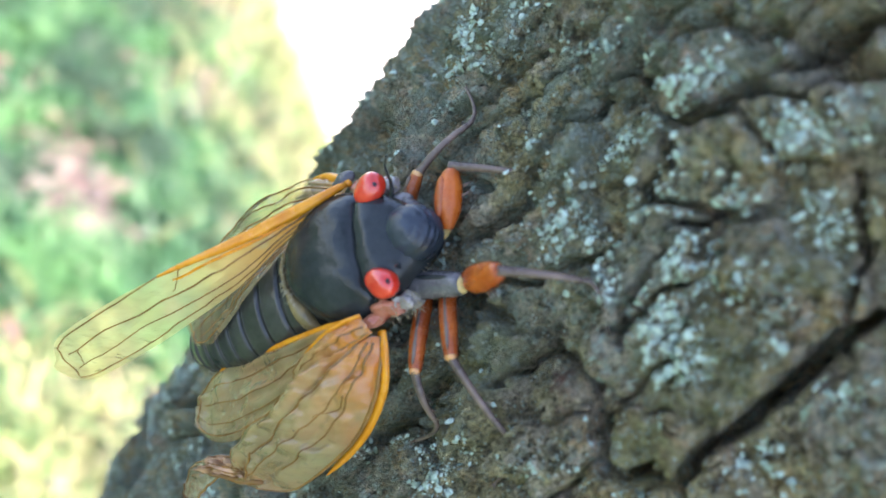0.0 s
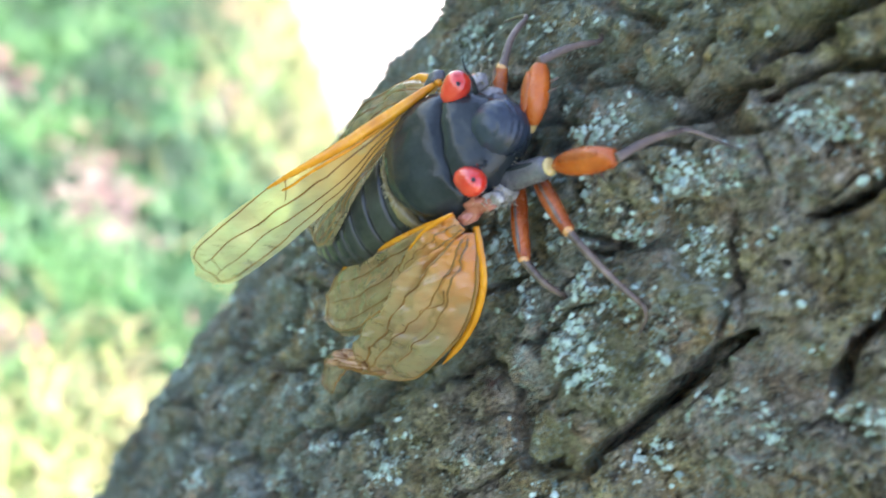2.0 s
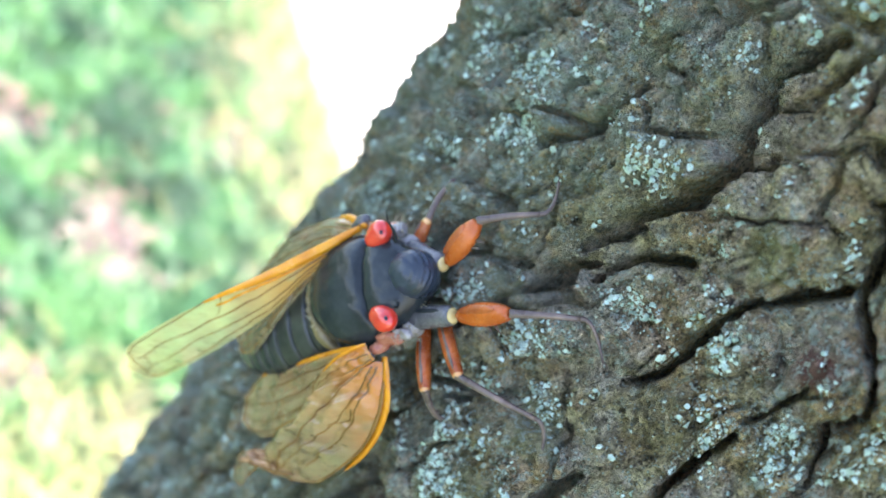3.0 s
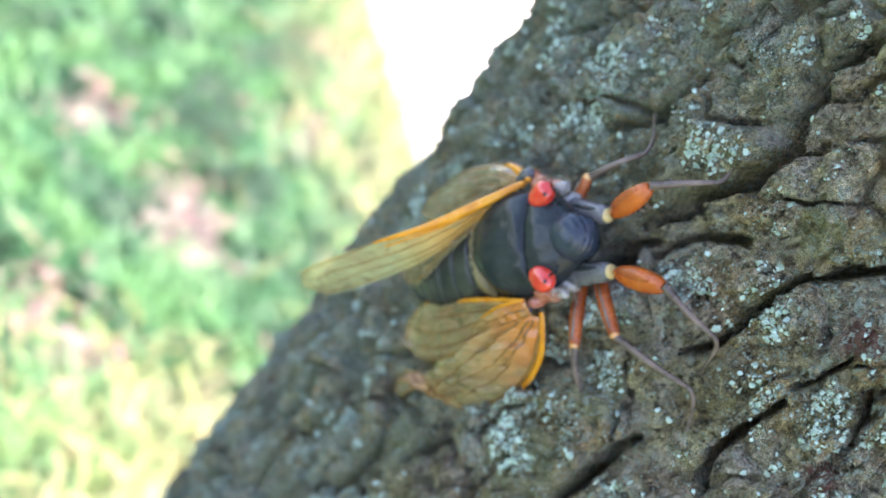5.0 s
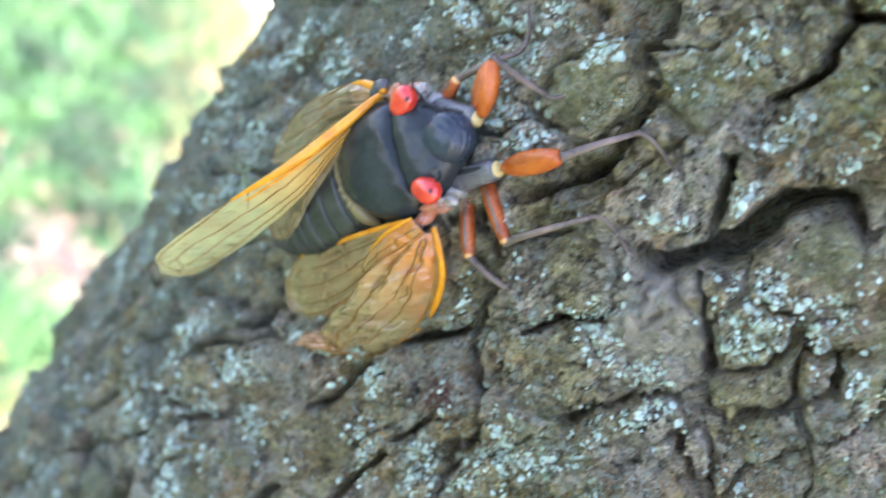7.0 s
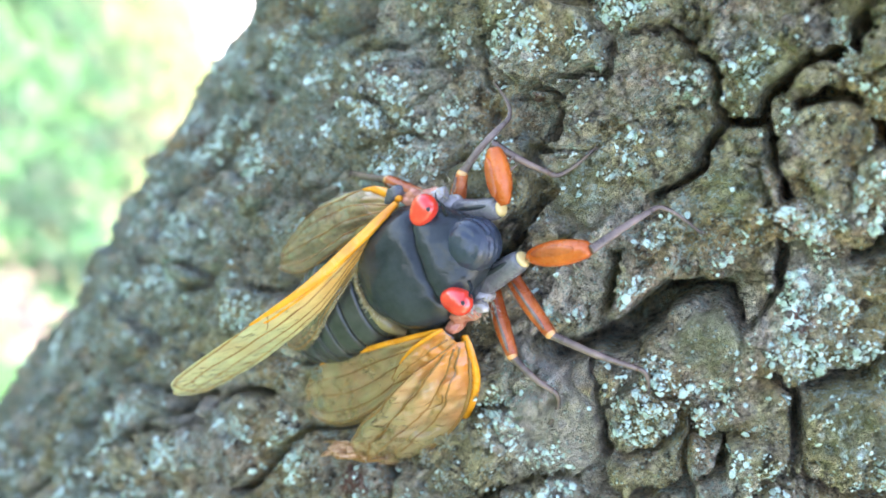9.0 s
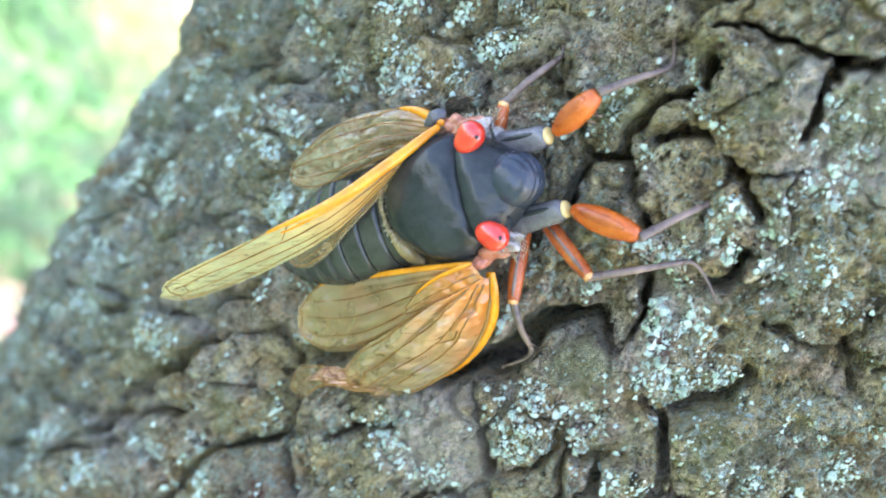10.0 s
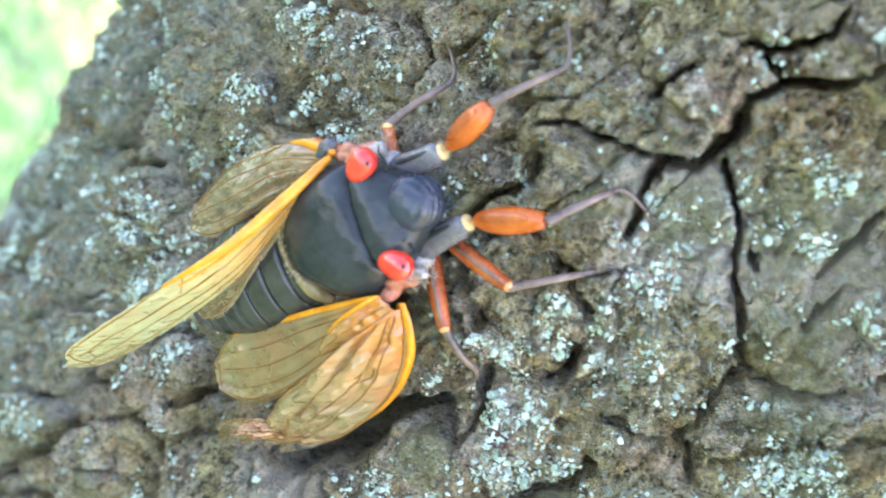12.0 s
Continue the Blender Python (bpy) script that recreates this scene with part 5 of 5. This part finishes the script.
# Legs: seconds, then the heading and rise (degrees) of each segment from the hip outwards.
FRONT_RIGHT = [
    (0.0, -18, 4, -17, 36, -15, -38), (0.5, -18, 4, -19, 36, -16, -40), (1.0, -5, 5, -23, 3, 14, -36),
    (1.5, -8, 5, -24, 3, 22, -51), (2.0, -9, 5, -15, 3, 45, -58), (2.5, -13, 4, -12, 3, 3, -46),
    (2.7, -12, 4, -12, 3, -8, -47), (4.3, -13, 4, -11, 3, -8, -31), (4.5, -18, 3, -19, 4, -60, -36),
    (5.0, -1, 4, -18, 5, -60, -39), (5.5, -12, 4, -15, 3, -9, -36), (6.0, -13, 4, -19, 5, -60, -41),
    (6.5, -7, 4, -16, 6, -60, -36), (7.0, -6, 4, -9, 3, 5, -36), (7.2, -6, 4, -7, 3, 4, -37),
    (8.8, -9, 4, -12, 4, 0, -49), (9.0, 8, 5, -12, 3, 20, -44), (9.5, -6, 4, -29, 6, -60, -42),
    (10.0, 1, 6, -32, 2, 19, -43), (10.5, 1, 5, -13, 3, 45, -46), (11.0, 1, 5, -13, 3, 11, -50),
    (11.5, 6, 5, -15, 3, 12, -48), (12.0, 7, 5, -18, 3, 10, -47),
]
FRONT_LEFT = [
    (0.0, -41, 4, 74, 5, -20, -19), (0.5, -39, 4, 77, 5, -22, -24), (1.0, -15, 4, 31, 4, 6, -32),
    (1.5, -11, 4, 68, 5, 77, -57), (2.0, -44, 4, 66, 4, 41, -58), (2.5, -25, 3, 31, 5, 4, -41),
    (2.7, -29, 4, 33, 4, 3, -39), (4.3, -33, 4, 40, 4, -13, -26), (4.5, -20, 4, 45, 5, -38, -30),
    (5.0, -15, 4, 24, 4, 3, -35), (5.5, -25, 5, 53, 4, -24, -32), (6.0, -28, 4, 45, 4, -17, -37),
    (6.5, -18, 4, 52, 4, -13, -35), (7.0, -28, 5, 57, 4, -60, -34), (7.2, -33, 5, 52, 3, -60, -34),
    (8.8, -18, 5, 49, 4, -46, -47), (9.0, -14, 5, 78, 3, -60, -41), (9.5, 2, 5, 22, 3, 3, -35),
    (10.0, -3, 5, 25, 3, 10, -37), (10.5, -7, 5, 80, 4, 80, -43), (11.0, 2, 5, 16, 3, 8, -27),
    (11.5, -1, 5, 21, 3, 9, -25), (12.0, 0, 5, 21, 3, 8, -25),
]
MIDDLE_RIGHT = [
    (0.0, -89, 9, -73, -31), (0.5, -89, 8, -73, -33), (1.0, -66, 10, -51, -30),
    (1.5, -58, 9, -35, -37), (2.0, -63, 8, -70, -37), (2.5, -71, 8, -34, -35),
    (2.7, -70, 8, -41, -38), (4.3, -74, 8, -38, -24), (4.5, -75, 9, -40, -25),
    (5.0, -64, 9, -40, -28), (5.5, -88, 10, -28, -21), (6.0, -75, 9, -14, -22),
    (6.5, -64, 10, 23, -20), (7.0, -79, 9, 0, -17), (7.2, -77, 9, 0, -17),
    (8.8, -72, 10, 30, -24), (9.0, -65, 12, -48, -30), (9.5, -87, 11, 30, -20),
    (10.0, -58, 11, -3, -30), (10.5, -56, 11, -33, -31), (11.0, -53, 11, -11, -36),
    (11.5, -55, 11, -8, -37), (12.0, -49, 10, -9, -36),
]
HIND_RIGHT = [
    (0.0, -102, 7, -100, -42), (0.5, -102, 7, -101, -47), (1.0, -88, 8, -125, -36),
    (1.5, -86, 8, -103, -44), (2.0, -87, 8, -82, -55), (2.5, -84, 7, -121, -56),
    (2.7, -85, 7, -118, -58), (4.3, -88, 7, -106, -40), (4.5, -90, 10, -60, -33),
    (5.0, -90, 8, -104, -28), (5.5, -98, 8, -77, -22), (6.0, -90, 8, -111, -21),
    (6.5, -90, 9, -60, -18), (7.0, -97, 10, -60, -21), (7.2, -95, 10, -60, -23),
    (8.8, -87, 10, -67, -27), (9.0, -86, 10, -68, -23), (9.5, -109, 11, -60, -24),
    (10.0, -108, 10, -94, -26), (10.5, -100, 10, -77, -27), (11.0, -99, 9, -79, -30),
    (11.5, -101, 10, -66, -34), (12.0, -93, 10, -89, -34),
]
MIDDLE_LEFT = [
    (0.0, 49, 14, 34, -12), (0.5, 60, 15, 32, -16), (1.0, 57, 18, 53, -28),
    (2.5, 49, 15, 85, -32), (4.3, 20, 11, 19, -16), (5.5, 67, 14, 28, -20),
    (6.5, 68, 15, 65, -21), (7.0, 29, 10, 6, -20), (7.2, 42, 9, 6, -21),
    (8.8, 38, 8, 67, -25), (9.0, 51, 9, 35, -28), (10.5, 61, 10, 28, -25),
    (11.0, 70, 12, 21, -29), (11.5, 78, 12, 19, -28), (12.0, 71, 11, 19, -29),
]
HIND_LEFT = [(0.0, 148, -4, 165, -20), (2.5, 142, -4, 155, -20), (4.5, 148, -4, 165, -20), (5.5, 140, -4, 152, -20), (7.0, 148, -4, 163, -20), (9.0, 140, -4, 154, -20), (10.0, 148, -4, 165, -20), (12.0, 145, -4, 160, -20)]
LEGS = [
    (front_leg, (0.3, -2.6, 3.2), (4.3, 5.2, 4.7), FRONT_RIGHT),
    (front_leg, (0.3, 2.6, 3.2), (4.1, 4.3, 4.4), FRONT_LEFT),
    (rear_leg, (2.0, -3.0, 2.0), (5.0, 6.2), MIDDLE_RIGHT),
    (rear_leg, (0.0, -3.7, 1.9), (4.4, 3.6), HIND_RIGHT),
    (rear_leg, (-0.5, 2.9, 2.2), (3.0, 4.6), MIDDLE_LEFT),
    (rear_leg, (-1.0, 3.2, 2.0), (6.4, 5.0), HIND_LEFT),
]
LEG_PARTS = [make(lengths, math.copysign(1, hip[1])) for make, hip, lengths, rows in LEGS]

# The cicada's way: seconds, place round the trunk (degrees), height, lift (mm), heading, pitch, roll (degrees).
CRAWL = [
    (0, -49.44, 261.94, 0.30, -24.9, -12.6, -2.1),
    (0.5, -49.31, 262.34, 0.64, -25.7, -12.6, -2.0),
    (1, -47.73, 265.84, 0.58, -39.0, -5.1, 0.1),
    (1.5, -46.57, 271.45, 1.26, -34.1, -1.2, 1.7),
    (2, -45.84, 278.25, 1.57, -28.4, 1.2, 0.2),
    (2.5, -44.59, 280.87, 1.20, -29.4, -3.7, -2.9),
    (2.7, -44.68, 280.93, 1.20, -29.3, -4.4, -3.4),
    (4.3, -45.29, 281.06, 0.21, -30.7, -5.8, -1.5),
    (4.5, -44.54, 282.21, 0.09, -34.0, -4.2, -0.2),
    (5, -41.15, 287.89, -0.55, -38.8, 1.5, -1.0),
    (5.5, -36.87, 296.14, -0.50, -30.9, 0.6, 0.9),
    (6, -35.39, 304.30, -0.72, -32.4, 4.7, 0.5),
    (6.5, -32.78, 310.77, -0.76, -31.2, 3.2, 2.6),
    (7, -33.85, 313.75, -0.78, -30.2, 3.4, 4.1),
    (7.2, -33.75, 313.83, -0.63, -30.3, 3.1, 4.0),
    (8.8, -27.96, 319.67, -0.11, -36.4, 5.9, 1.8),
    (9, -26.56, 320.59, -0.42, -28.3, 6.6, 2.3),
    (9.5, -24.06, 325.21, -0.56, -30.9, 3.0, 0.1),
    (10, -22.29, 333.17, -0.38, -36.4, 2.7, -1.1),
    (10.5, -21.12, 339.82, -0.31, -27.5, 7.1, 0.8),
    (11, -21.14, 340.50, -0.09, -29.4, 5.9, 0.0),
    (11.5, -20.93, 340.45, -0.02, -29.9, 4.2, -1.4),
    (12, -21.34, 340.31, 0.13, -31.2, 3.4, -0.1),
]


def seat(turn, up, lift, heading, pitch, roll):
    """The pose of a thing that sits on the trunk with its head towards heading, from straight up."""
    a = radians(turn)
    out = Vector((math.sin(a), -math.cos(a), 0))
    side = out.cross(Vector((0, 0, 1)))
    at = (out * (TRUNK_R + lift) + Vector((0, 0, up))) * MM
    h, p, r = radians(heading), radians(pitch), radians(roll)
    ahead = Vector((0, 0, 1)) * math.cos(h) + side * math.sin(h)
    left = out.cross(ahead)
    ahead, out = ahead * math.cos(p) + out * math.sin(p), None
    top = ahead.cross(left)
    left = left * math.cos(r) + top * math.sin(r)
    top = ahead.cross(left)
    return Matrix.Translation(at) @ Matrix((ahead, left, top)).transposed().to_4x4()


def motions():
    walk(cicada, [(row[0], seat(*row[1:])) for row in CRAWL])
    for limbs, (make, hip, lengths, rows) in zip(LEG_PARTS, LEGS):
        keyed = [[] for _ in limbs]
        for t, *angles in rows:
            p = Vector(hip)
            for k in range(len(limbs)):
                yaw, rise = angles[2 * k], angles[2 * k + 1]
                turn = Euler((0, radians(-rise), radians(yaw))).to_matrix()
                keyed[k].append((t, Matrix.Translation(p * MM) @ turn.to_4x4()))
                p = p + turn @ Vector((lengths[k], 0, 0))
        for limb_part, poses in zip(limbs, keyed):
            walk(limb_part, poses)


motions()
